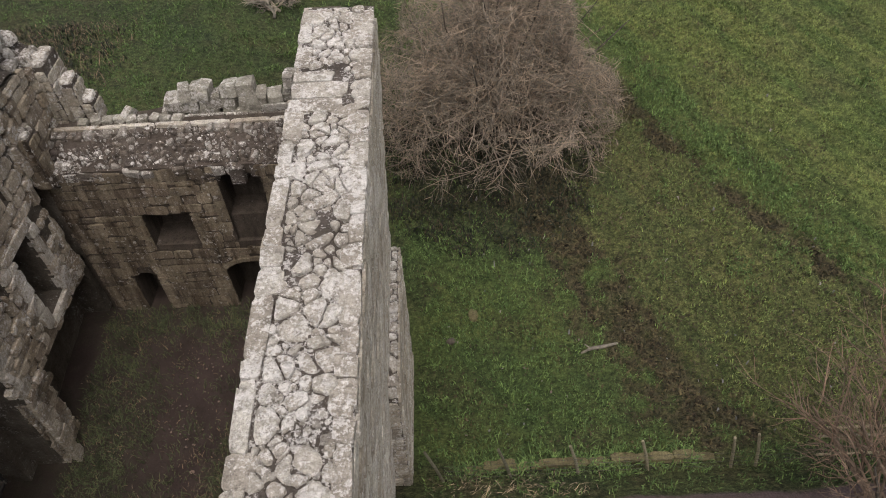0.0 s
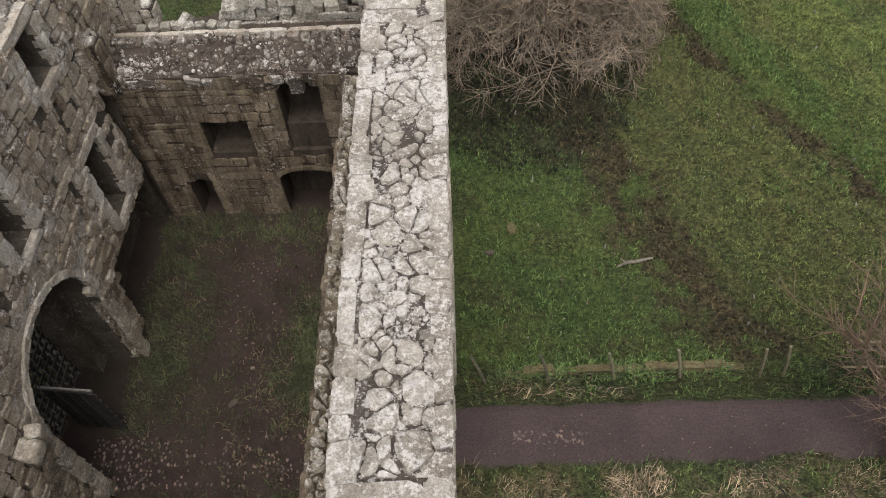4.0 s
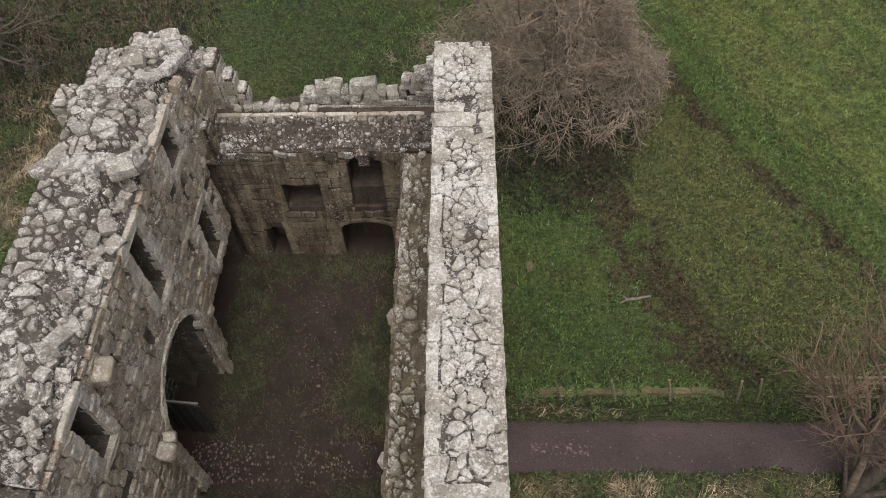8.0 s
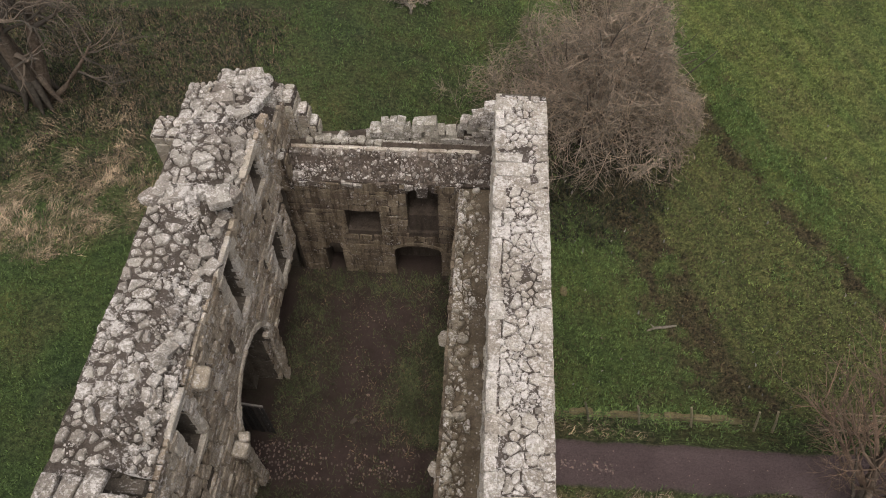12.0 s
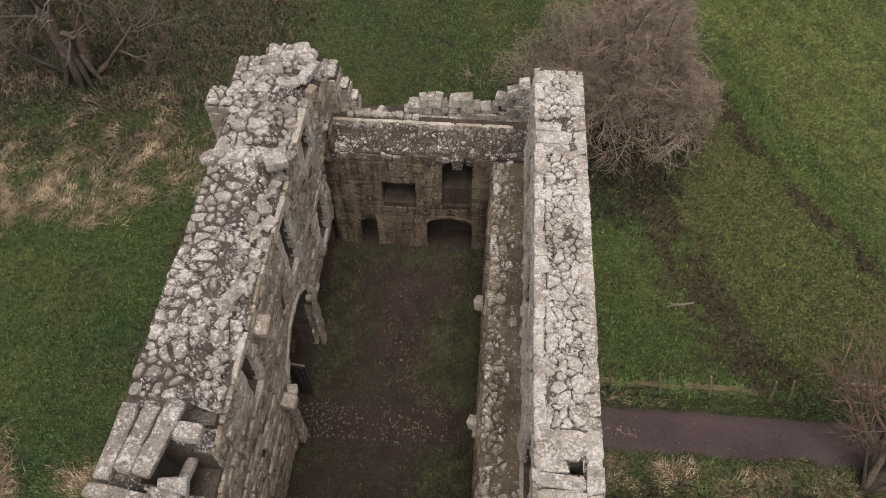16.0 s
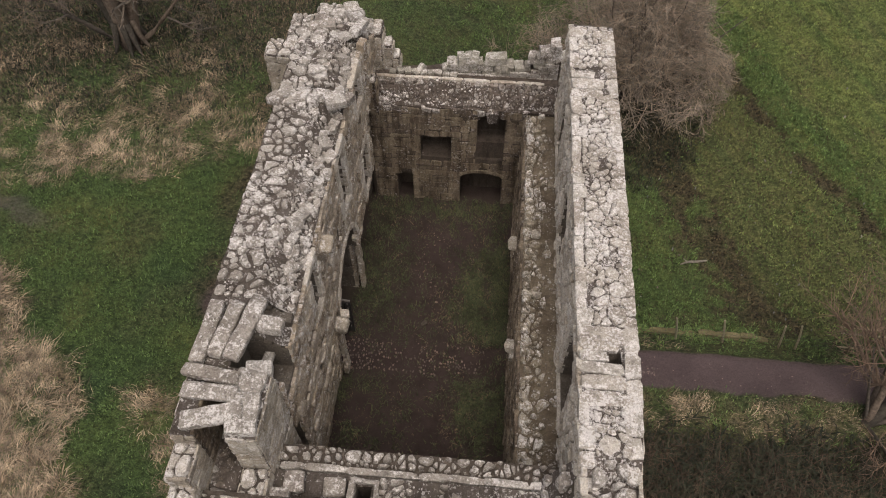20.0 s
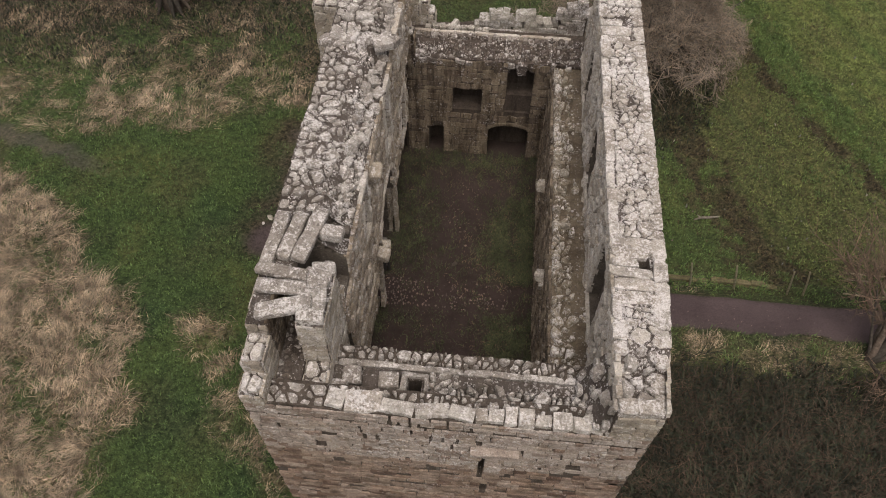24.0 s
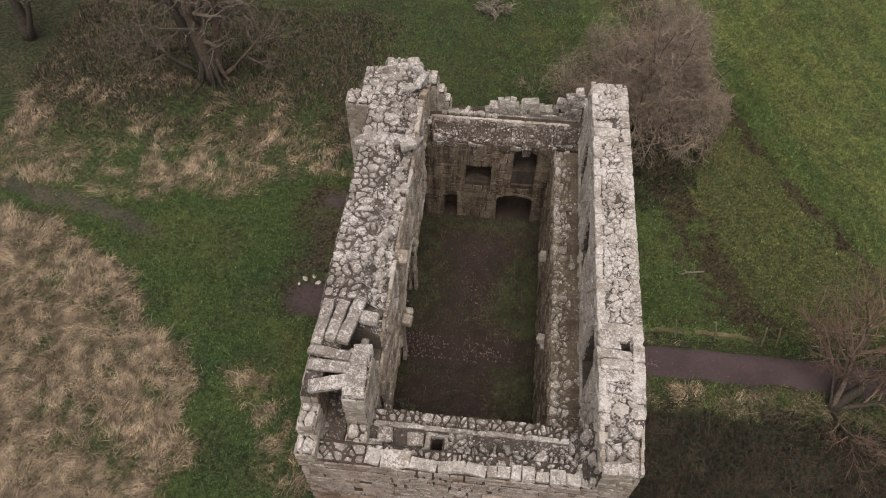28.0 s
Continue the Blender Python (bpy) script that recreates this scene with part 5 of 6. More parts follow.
# ---- cobbles ----
def cobble_variant(seed):
    r = random.Random(seed)
    n, verts, faces = 7, [], []
    for s, z in ((1.0, -0.4), (0.95, 0.25), (0.6, 0.5)):
        for i in range(n):
            a = 2 * math.pi * i / n
            verts.append((s * math.cos(a) * r.uniform(0.42, 0.55), s * math.sin(a) * r.uniform(0.42, 0.55), z))
    for k in range(2):
        for i in range(n):
            faces.append((k * n + i, k * n + (i + 1) % n, (k + 1) * n + (i + 1) % n, (k + 1) * n + i))
    faces.append(tuple(range(2 * n, 3 * n)))
    return verts, faces


COBBLES = [cobble_variant(i) for i in range(8)]


def cobbles(parent, spots, zof, kind_name):
    meshes = [mesh_of("cobble", v, f, M_cobble) for v, f in COBBLES]
    rest = Bag()
    for i, (x, y, s, turn) in enumerate(spots):
        h = s * 0.55
        m = pose(x, y, zof(x, y) + h * 0.1, R.uniform(-8, 8), R.uniform(-8, 8), turn) @ Matrix.Diagonal((s, s * R.uniform(0.6, 0.9), h, 1))
        if i < 280:
            put_part("cobble", meshes[i % 8], parent, m=m)
        else:
            rest.add([tuple(m @ Vector(v)) for v in COBBLES[i % 8][0]], COBBLES[i % 8][1])
    if rest.n:
        put_part(kind_name, mesh_of(kind_name, rest.v, rest.f, M_cobble), parent, kind="stuff")


spots = []
for i in range(24):  # two kerb rows across the floor
    if R.random() < 0.75:
        spots.append((-0.5 + i * 0.105 + R.uniform(-0.02, 0.02), -6.9 - 0.012 * i + R.uniform(-0.03, 0.03), R.uniform(0.07, 0.1), R.uniform(70, 110)))
for i in range(14):
    if R.random() < 0.7:
        spots.append((-1.0 + i * 0.12 + R.uniform(-0.03, 0.03), -7.4 - 0.004 * i + R.uniform(-0.03, 0.03), R.uniform(0.07, 0.1), R.uniform(60, 120)))
for i in range(60):  # uneven setts, close together towards the arch
    for j in range(11):
        x, y = -2.95 + i * 0.087 + R.uniform(-0.06, 0.06), -7.55 + j * 0.125 + R.uniform(-0.06, 0.06) + 0.08 * noise.noise((i * 0.2, 3.0, 1.0))
        keep = 0.95 - 0.6 * smooth01(-1.7, -0.9, x) - 0.15 * smooth01(1.0, 2.0, x)
        if R.random() < keep * smooth01(-0.45, 0.1, noise.noise((x * 1.6, y * 2.2, 4.0))) and y < -6.3 + 0.25 * noise.noise((x * 1.3, 0, 1)) and y > -7.5 + 0.2 * smooth01(0, 2, x):
            spots.append((x, y, R.uniform(0.05, 0.1), R.uniform(70, 110)))
for i in range(45):
    spots.append((R.gauss(0.1, 0.35), R.uniform(-4.0, -1.6), R.uniform(0.04, 0.07), R.uniform(0, 180)))
cobbles(floor, spots, floor_z, "cobbling")
spots = [(R.uniform(6.6, 8.4), R.uniform(-6.35, -6.0), R.uniform(0.05, 0.10), R.uniform(0, 180)) for _ in range(70)]
spots += [(R.uniform(6.0, 14.0), R.uniform(-6.7, -5.6), R.uniform(0.03, 0.06), R.uniform(0, 180)) for _ in range(50)]
cobbles(ground, spots, ground_z, "cobbling")


# ---- grass, weeds and brambles ----
def blades(name, label, spots, material, zof, count, height, width, spread, lean, seed, comb=0.0):
    """Clumps of bent blades; each blade is a bent strip of two pieces."""
    r = random.Random(seed)
    verts, faces = [], []
    for x, y, s in spots:
        z = zof(x, y)
        for _ in range(count):
            a = r.uniform(0, 2 * math.pi) if not comb else 4.5 * noise.noise((x * 0.45, y * 0.45, 17.0)) + 2.2 * noise.noise((x * 1.6, y * 1.6, 3.0)) + r.gauss(0, comb)
            bx, by = x + r.gauss(0, spread), y + r.gauss(0, spread)
            h = height * s * r.uniform(0.5, 1.3)
            l = lean * h * r.uniform(0.4, 1.5)
            dx, dy = math.cos(a), math.sin(a)
            w = width * r.uniform(0.6, 1.3) * 0.5
            px, py = -dy * w, dx * w
            n = len(verts)
            verts += [(bx - px, by - py, z - 0.03), (bx + px, by + py, z - 0.03),
                      (bx + dx * l * 0.4 + px * 0.8, by + dy * l * 0.4 + py * 0.8, z + h * 0.65), (bx + dx * l * 0.4 - px * 0.8, by + dy * l * 0.4 - py * 0.8, z + h * 0.65),
                      (bx + dx * l, by + dy * l, z + h * r.uniform(0.7, 1.0))]
            faces += [(n, n + 1, n + 2, n + 3), (n + 3, n + 2, n + 4)]
    return tagged(new(name, mesh_of(name, verts, faces, material)), label, "grass", kind="stuff")


def inside_walls(x, y):
    return (-4.4 < x < 5.5 and -14.8 < y < 2.3) or (-5.6 < x < -4 and 0.4 < y < 1.8)


r = random.Random(77)
green, dry, scrub_shade = [], [], []
for _ in range(92000):
    x, y = (r.uniform(-22, 19), r.uniform(-18, 18)) if r.random() < 0.78 else (r.uniform(14, 29), r.uniform(-5, 20))
    if inside_walls(x, y):
        continue
    worn, d, p, bright, sc = covers(x, y)
    k = noise.noise((x * 1.7, y * 1.7, 27.0)) + 0.6 * noise.noise((x * 4.5, y * 4.5, 28.0))
    if p < 0.35 and r.random() > 0.75 * d and r.random() > 1.35 * worn and r.random() > sc and r.random() < 0.95 + 1.3 * k:
        green.append((x, y, r.uniform(0.6, 1.3) * (1 + 0.45 * k)))
for _ in range(70000):
    x, y = (r.uniform(-24, -4.6), r.uniform(-19, 8)) if r.random() < 0.86 else (r.uniform(5.6, 15), r.uniform(-16, -4.3))
    if inside_walls(x, y):
        continue
    worn, d, p, bright, sc = covers(x, y)
    n = 0.6 * noise.noise((x * 0.9, y * 0.9, 12.0)) + 0.8 * noise.noise((x * 2.4, y * 2.4, 13.0))
    if p < 0.35 and r.random() < d * (0.78 + 1.4 * n):
        dry.append((x, y, r.uniform(0.6, 1.2) * (1 + 0.7 * max(-0.5, min(0.5, n))) * (0.5 if x > 0 else 0.65 if x > -9.5 else 1.0 if y < -2.4 else 0.75)))
for _ in range(350):  # rank grass along the low wall
    x = r.uniform(6.3, 12.6)
    green.append((x, -3.9 + r.gauss(0, 0.2), r.uniform(1.2, 2.4)))
litter = []
for _ in range(24000):
    x, y = r.uniform(5.5, 20), r.uniform(-3.6, 15)
    worn, d, p, bright, sc = covers(x, y)
    if r.random() < 0.08 + worn ** 1.5:
        litter.append((x, y, r.uniform(0.6, 1.3) * (0.8 + worn)))
for _ in range(19000):
    x, y = r.uniform(5.5, 18), r.uniform(-23, -7.2)
    c = covers(x, y)
    if r.random() < c[4] * (1 - 1.3 * c[2]) * (0.75 + 0.9 * noise.noise((x * 0.8, y * 0.8, 31.0))):
        scrub_shade.append((x, y, r.uniform(0.6, 1.5)))
for _ in range(15000):
    x, y = r.uniform(-24, -4.8), r.uniform(2.0, 14)
    if r.random() < covers(x, y)[4] * 1.2 + 0.1:
        scrub_shade.append((x, y, r.uniform(0.3, 0.9)))
# dark stems and leaves below the hawthorn, added to stand for its shade
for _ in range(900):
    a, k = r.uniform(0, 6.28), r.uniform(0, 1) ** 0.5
    scrub_shade.append((8.0 + 4.4 * k * math.cos(a), 8.4 + 4.4 * k * math.sin(a), r.uniform(0.4, 1.0)))
blades("meadow_grass", "short green meadow grass on the slope", [g for g in green if g[0] > 0 and covers(g[0], g[1])[3] < 0.62 + 0.3 * noise.noise((g[0] * 1.3, g[1] * 0.6, 2.0))], M_blade, ground_z, 5, 0.11, 0.03, 0.09, 0.9, 78)
blades("pale_grass", "paler yellow-green grass higher on the slope", [g for g in green if g[0] > 0 and covers(g[0], g[1])[3] >= 0.62 + 0.3 * noise.noise((g[0] * 1.3, g[1] * 0.6, 2.0))], M_sunny, ground_z, 4, 0.09, 0.03, 0.09, 0.9, 86)
blades("mown_grass", "darker mown grass beside the ruin", [g for g in green if g[0] <= 0], M_lane, ground_z, 5, 0.09, 0.03, 0.09, 0.9, 84)
blades("dry_grass", "tussocks of long dry straw-coloured grass", [d for k, d in enumerate(dry) if k % 3], M_dry, ground_z, 8, 0.19, 0.014, 0.13, 2.0, 79, 0.6)
blades("brown_grass", "brown withered grass between the straw tussocks", [d for k, d in enumerate(dry) if k % 3 == 0], M_brown, ground_z, 7, 0.16, 0.016, 0.15, 1.8, 88, 0.9)
blades("dead_undergrowth", "brown dead stems under the old tree", [s for s in scrub_shade if s[0] < 0], M_brown, ground_z, 4, 0.3, 0.018, 0.13, 1.2, 85)
blades("bramble_scrub", "dark tangle of dead stems and brambles, some added as shade under the hawthorn", [s for s in scrub_shade if s[0] > 0], M_deadgrass, ground_z, 3, 0.42, 0.014, 0.13, 1.1, 80)
blades("scrub_leaves", "low dark green leaves among the brambles, some added as shade under the hawthorn", [s for k, s in enumerate(scrub_shade) if s[0] > 0 or k % 2 == 0], M_darkleaf, ground_z, 5, 0.26, 0.06, 0.15, 1.0, 82)
blades("leaf_litter", "scattered brown leaves and clods in the turf", litter, M_litter, ground_z, 2, 0.05, 0.07, 0.08, 1.6, 83)
weeds = []
for _ in range(29000):
    x, y = r.uniform(-2.6, 3.0), r.uniform(-12, 0.0)
    k = noise.noise((x * 2.1, y * 2.1, 19.0))
    if r.random() < (0.04 + weed_at(x, y) * 0.65) * (0.9 + 1.7 * k):
        weeds.append((x, y, r.uniform(0.5, 1.3)))
blades("floor_weeds", "low weeds and grass on the earth floor", weeds, M_weed, floor_z, 5, 0.13, 0.022, 0.08, 1.0, 81)
flecks = [(r.uniform(6.2, 19), r.uniform(-3.4, 12), r.uniform(0.7, 1.3)) for _ in range(130)]
blades("pale_flecks", "small bleached leaves scattered over the turf", flecks, M_gatepale, ground_z, 1, 0.12, 0.07, 0.02, 0.8, 89)
straw = []
for _ in range(9000):
    x, y = r.uniform(-2.6, 3.0), r.uniform(-12, -0.2)
    if r.random() < 0.02 + 0.5 * weed_at(x + 0.5, y + 0.3) + 0.2 * smooth01(0.1, 0.5, noise.noise((x * 0.9, y * 0.9, 61.0))):
        straw.append((x, y, r.uniform(0.4, 1.1)))
blades("floor_straw", "pale dead stalks and dry leaves on the earth floor", straw, M_brown, floor_z, 3, 0.09, 0.02, 0.10, 1.6, 87)
# wall heads
def bare_walk(x, y):
    """Where the wall walk shows its dark bed or a hole instead of stones."""
    n = noise.noise((x * 2.6, y * 2.6, 4.0))
    if -0.68 < x < -0.08 or -1.5 < x < -1.18:
        return True
    if x > 0.7:
        return y > -13.62 + 0.2 * n and n > -0.3
    return x < -0.6 and n > -0.15


def on_slab(y):
    return -12.1 < y < -10.15 or -2.9 < y < -1.75


rubble_top(wall_east, 4.24, 5.14, -10.15, 0.3, lambda x, y: east_top(y), 0.25, 0.06, M_top, single=lambda x, y: True, seed=11, flat=0.45, joint=0.006, limit=300, loose=0.16, split=1.8, skip=lambda x, y: (on_slab(y) and x < 4.95) or (x < 4.98 and noise.noise((x * 2.4, y * 1.5, 77.0)) < -0.34))
rubble_top(wall_east, 4.3, 5.08, -13.1, -12.1, lambda x, y: east_top(y), 0.27, 0.06, M_top, seed=41, flat=0.5, joint=0.008, loose=0.16)
rubble_top(wall_east, 4.15, 4.95, -14.35, -13.15, lambda x, y: east_top(y), 0.3, 0.16, M_topdark, seed=42, flat=0.1, joint=0.012, loose=0.35, single=lambda x, y: True, limit=40)
for x, d in ((4.3, 0.42), (4.75, 0.5)):
    lay(wall_east, (x, -14.45, 8.36), (d, 0.34, 0.22), M_top, 4, 3, 2)
r = random.Random(5)
for edge, side in ((4.0, 1), (5.32, -1)):  # dressed stones along both arrises
    y = -14.55
    end = 0.34 if side > 0 else 0.14
    while y < end - 0.1:
        d = min(r.uniform(0.25, 0.55) if r.random() < 0.6 else r.uniform(0.5, 0.95), end - y)
        w = r.uniform(0.2, 0.36)
        if not (side > 0 and on_slab(y + d / 2)) and not (side < 0 and -12.1 < y + d / 2 < -10.15):
            lay(wall_east, (edge + side * w / 2 - (0.22 * smooth01(-12.0, -14.6, y) if side < 0 else 0.0), y + d / 2, east_top(y + d / 2)), (w, d - 0.016, 0.075), M_top, r.uniform(-2, 2), r.uniform(-1, 1), r.uniform(-1, 1))
        y += d
for y, d, x1 in ((-12.05, 0.34, 5.0), (-11.68, 0.33, 4.98), (-11.32, 0.27, 4.97), (-11.03, 0.27, 4.64), (-10.74, 0.55, 4.98), (-2.9, 0.36, 4.9), (-2.52, 0.42, 4.95), (-2.08, 0.3, 4.7)):
    lay(wall_east, ((4.06 + x1) / 2, y + d / 2, 8.58), (x1 - 4.06, d - 0.012, 0.10), M_top, r.uniform(-1.5, 1.5), 0, r.uniform(-0.6, 0.6))
for y, d in ((-12.1, 0.7), (-11.4, 0.65), (-10.75, 0.62)):
    lay(wall_east, (5.16, y + d / 2, 8.58), (0.32, d - 0.012, 0.10), M_top, r.uniform(-1.5, 1.5))
rubble_top(wall_west, -4.2, -2.34, -10.1, 0.9, west_head, 0.36, 0.075, M_topdark, single=lambda x, y: -10 < y < -3.0, seed=12, joint=0.012, flat=0.4, edges=0.26, loose=0.4, skip=lambda x, y: x > -3.1 and noise.noise((x * 2.2, y * 1.5, 15.0)) < 0.05)
rubble_top(wall_west, -4.2, -2.34, 0.9, 2.25, west_head, 0.33, 0.13, M_topdark, single=lambda x, y: True, seed=18, joint=0.015, loose=0.2, limit=60)
rubble_top(wall_north, -2.4, 4.05, 0.02, 1.0, lambda x, y: 5.2 + 0.31 * y, 0.17, 0.075, M_bedstone, seed=13, joint=0.008, loose=0.5, split=1.2, skip=lambda x, y: noise.noise((x * 3.5, y * 3.5, 8.0)) < -0.3)
rubble_top(wall_east, 3.06, 4.06, -12.5, -0.02, lambda x, y: 5.11 + rough(y, 4.0, 0.07), 0.24, 0.13, M_core, seed=14, joint=0.012, loose=0.5, skip=lambda x, y: noise.noise((x * 2.5, y * 1.4, 6.0)) < (0.3 if x > 3.65 else -0.45))
rubble_top(wall_south, -3.0, 4.1, -13.98, -13.24, lambda x, y: 6.55 + 0.28 * smooth01(-13.4, -13.95, y) * smooth01(0.2, 1.2, x), 0.21, 0.15, M_topdark, seed=15, single=lambda x, y: True, limit=150, loose=0.38, joint=0.01, skip=bare_walk)
rubble_top(wall_south, -2.4, 4.05, -13.0, -12.6, lambda x, y: 6.42, 0.24, 0.15, M_topdark, seed=16, single=lambda x, y: True, limit=80, loose=0.3)
rubble_top(wall_south, -2.3, 4.1, -14.4, -14.0, lambda x, y: 7.1, 0.24, 0.11, M_topdark, seed=17, single=lambda x, y: True, limit=120, loose=0.4)
x = -2.3
while x < 4.05:  # pale dressed stones on the outer edge: long flat slabs, then worn squarish blocks
    d = r.uniform(0.35, 0.95) if x < 0.9 else r.uniform(0.28, 0.5)
    w = r.uniform(0.3, 0.62) if x < 0.9 else r.uniform(0.28, 0.46)
    worn_slab(wall_south, (x + d / 2, -14.6 + w / 2, 7.13 + r.uniform(-0.02, 0.04)), (d - 0.01, w, 0.16 if x < 0.9 else 0.24), M_top, r.uniform(-9, 9), r.uniform(-5, 5), r.uniform(-5, 5), "coping_stone", 3)
    x += d
# upright slabs that frame the hole in the wall walk
for place, size in (((-0.62, -13.62, 6.62), (0.14, 0.42, 0.3)), ((-0.1, -13.6, 6.6), (0.12, 0.36, 0.2)), ((-0.36, -13.36, 6.6), (0.62, 0.12, 0.2)), ((-1.0, -13.55, 6.6), (0.5, 0.4, 0.16)), ((-1.9, -13.5, 6.62), (0.45, 0.5, 0.2)), ((-2.2, -13.85, 6.66), (0.5, 0.34, 0.2))):
    worn_slab(wall_south, place, size, M_topdark, r.uniform(-6, 6), r.uniform(-5, 5), r.uniform(-5, 5), "stone")
# small stones in the earth of the broken inner slope
rubble_top(wall_west, -3.2, -2.42, -10.0, 0.6, lambda x, y: west_head(x, y) - 0.01, 0.15, 0.06, M_topdark, seed=62, loose=0.55, joint=0.008, skip=lambda x, y: noise.noise((x * 3.0, y * 2.1, 5.0)) < -0.05)
# small packing stones in the joints of the east head
rubble_top(wall_east, 4.26, 5.12, -10.1, 0.2, lambda x, y: east_top(y), 0.12, 0.022, M_topdark, seed=61, loose=0.5, joint=0.006, skip=lambda x, y: on_slab(y) or noise.noise((x * 1.5, y * 1.1, 5.0)) < 0.05)
# mossy edge stones of the broken ledge
rubble_top(wall_east, 3.02, 3.32, -12.5, -0.1, lambda x, y: 5.11 + rough(y, 4.0, 0.12), 0.27, 0.16, M_core, seed=45, joint=0.014, loose=0.3, single=lambda x, y: True, limit=60, skip=lambda x, y: noise.noise((3.0, y * 0.9, 2.0)) < -0.2)

# faces
face_stones(wall_west, put_west, -11.9, 2.2, const(2.6), lambda u: west_top(u) - 0.42 + 0.16 * noise.noise((u * 1.7, 3.0, 8.0)), 0.0, M_squared, WEST_WINDOWS + [WEST_ARCH] + WEST_EXTRA + WEST_PUTLOGS, course=(0.18, 0.4), length=(0.2, 0.52), single=lambda u, v: -9.8 < u < -1.5 and v > 3.6, seed=21, proud=0.10, wild=0.55, gaps=0.03, gap=0.04)
face_stones(wall_west, put_west, -12.5, 0.0, const(0.0), const(2.6), 0.28, M_squared, [WEST_ARCH, WEST_LOW], seed=22, proud=0.1, wild=1.0)
face_stones(wall_west, put_west, -12.5, 2.2, const(0.6), west_top, 1.82, M_face, [arched(-7.0, -4.6, -0.2, 2.6, 3.4)], seed=23, out=1)
face_rubble(wall_east, put_east, -14.3, 0.4, 5.1, lambda u: 8.54, M_pale, EAST_NICHES, step=(0.46, 0.3), single=lambda u, v: -12 < u < -3, limit=280, proud=0.09, joint=0.012, seed=24)
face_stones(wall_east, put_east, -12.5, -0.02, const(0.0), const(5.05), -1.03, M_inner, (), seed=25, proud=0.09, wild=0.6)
face_stones(wall_east, put_east, -14.55, 0.15, const(-3.2), lambda u: 8.56, 1.22, M_pale, (), seed=26, out=1, wild=0.3)
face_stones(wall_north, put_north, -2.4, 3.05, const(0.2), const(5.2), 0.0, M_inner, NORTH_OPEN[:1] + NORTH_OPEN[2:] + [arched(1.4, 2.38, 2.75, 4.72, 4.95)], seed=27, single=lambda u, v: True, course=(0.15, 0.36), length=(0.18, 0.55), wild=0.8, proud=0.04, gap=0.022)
face_stones(wall_south, put_south, -4.2, 5.08, const(-0.5), const(4.25), 0.0, M_endlow, END_HOLES, seed=28, single=lambda u, v: v > 2.4, course=(0.15, 0.25), length=(0.22, 0.65), proud=0.055, gaps=0.07, wild=0.3, gap=0.02)
face_stones(wall_south, put_south, -4.2, 5.08, const(4.3), const(6.62), 0.0, M_end, END_HOLES + PUTLOGS, seed=32, single=lambda u, v: True, course=(0.16, 0.27), length=(0.2, 0.52), proud=0.05, gaps=0.02, wild=0.3, gap=0.022)
face_stones(wall_south, put_south, -4.2, 5.08, const(6.62), const(7.12), 0.0, M_end, PUTLOGS, seed=29, single=lambda u, v: True, course=(0.16, 0.27), length=(0.22, 0.6), proud=0.055, wild=0.3)
face_stones(wall_east, put_south, 4.1, 5.08, const(7.1), const(8.3), 0.0, M_face, (), seed=30, single=lambda u, v: True, proud=0.06, wild=0.5)
face_stones(wall_north, put_north, -2.3, 4.05, const(5.2), lambda u: line([(-2.5, 5.0), (-0.5, 5.15), (0.4, 5.35), (2.4, 5.45), (3.3, 5.75), (4.1, 6.2)], u) + 0.1, 1.5, M_topdark, (), seed=31, course=(0.12, 0.2), length=(0.2, 0.4), proud=0.05, wild=0.4)
# dark rubble continues the painted shade of the passage floor
rubble_top(wall_south, -3.7, -3.05, -14.05, -12.0, lambda x, y: 6.79, 0.2, 0.06, M_bedstone, seed=51, loose=0.3)
rubble_top(wall_south, -3.75, -2.3, -14.6, -14.05, lambda x, y: 7.1, 0.26, 0.08, M_topdark, seed=52, loose=0.25, single=lambda x, y: True, limit=40)
# dressed openings
for k, o in enumerate(WEST_WINDOWS):
    jambs(wall_west, put_west, o, M_pale, 0.27, proud=0.14, seed=300 + k)
jambs(wall_west, put_west, WEST_ARCH, M_face, 0.3, head=False, sill=False, seed=310)
arch_ring(wall_west, put_west, WEST_ARCH, M_pale, 0.17, 0.0, 0.14, 17, 311)
arch_ring(wall_west, put_west, (WEST_ARCH[0] - 0.17, WEST_ARCH[1] + 0.17, WEST_ARCH[2], lambda u, o=arched(WEST_ARCH[0] - 0.17, WEST_ARCH[1] + 0.17, -0.2, 3.1, 4.89): o[3](u)), M_face, 0.3, 0.0, 0.08, 19, 312)
for k, o in enumerate(EAST_NICHES):
    jambs(wall_east, put_east, o, M_pale, 0.22, head=False, seed=320 + k)
    arch_ring(wall_east, put_east, o, M_pale, 0.2, 0.0, 0.09, 9, 330 + k)
for k, o in enumerate(NORTH_OPEN):
    jambs(wall_north, put_north, o, M_dressed if k < 2 else M_inner, 0.22, proud=0.045, sill=False, head=False, seed=340 + k)
    if k == 3:
        arch_ring(wall_north, put_north, o, M_dressed, 0.15, 0.0, 0.06, 11, 350 + k)

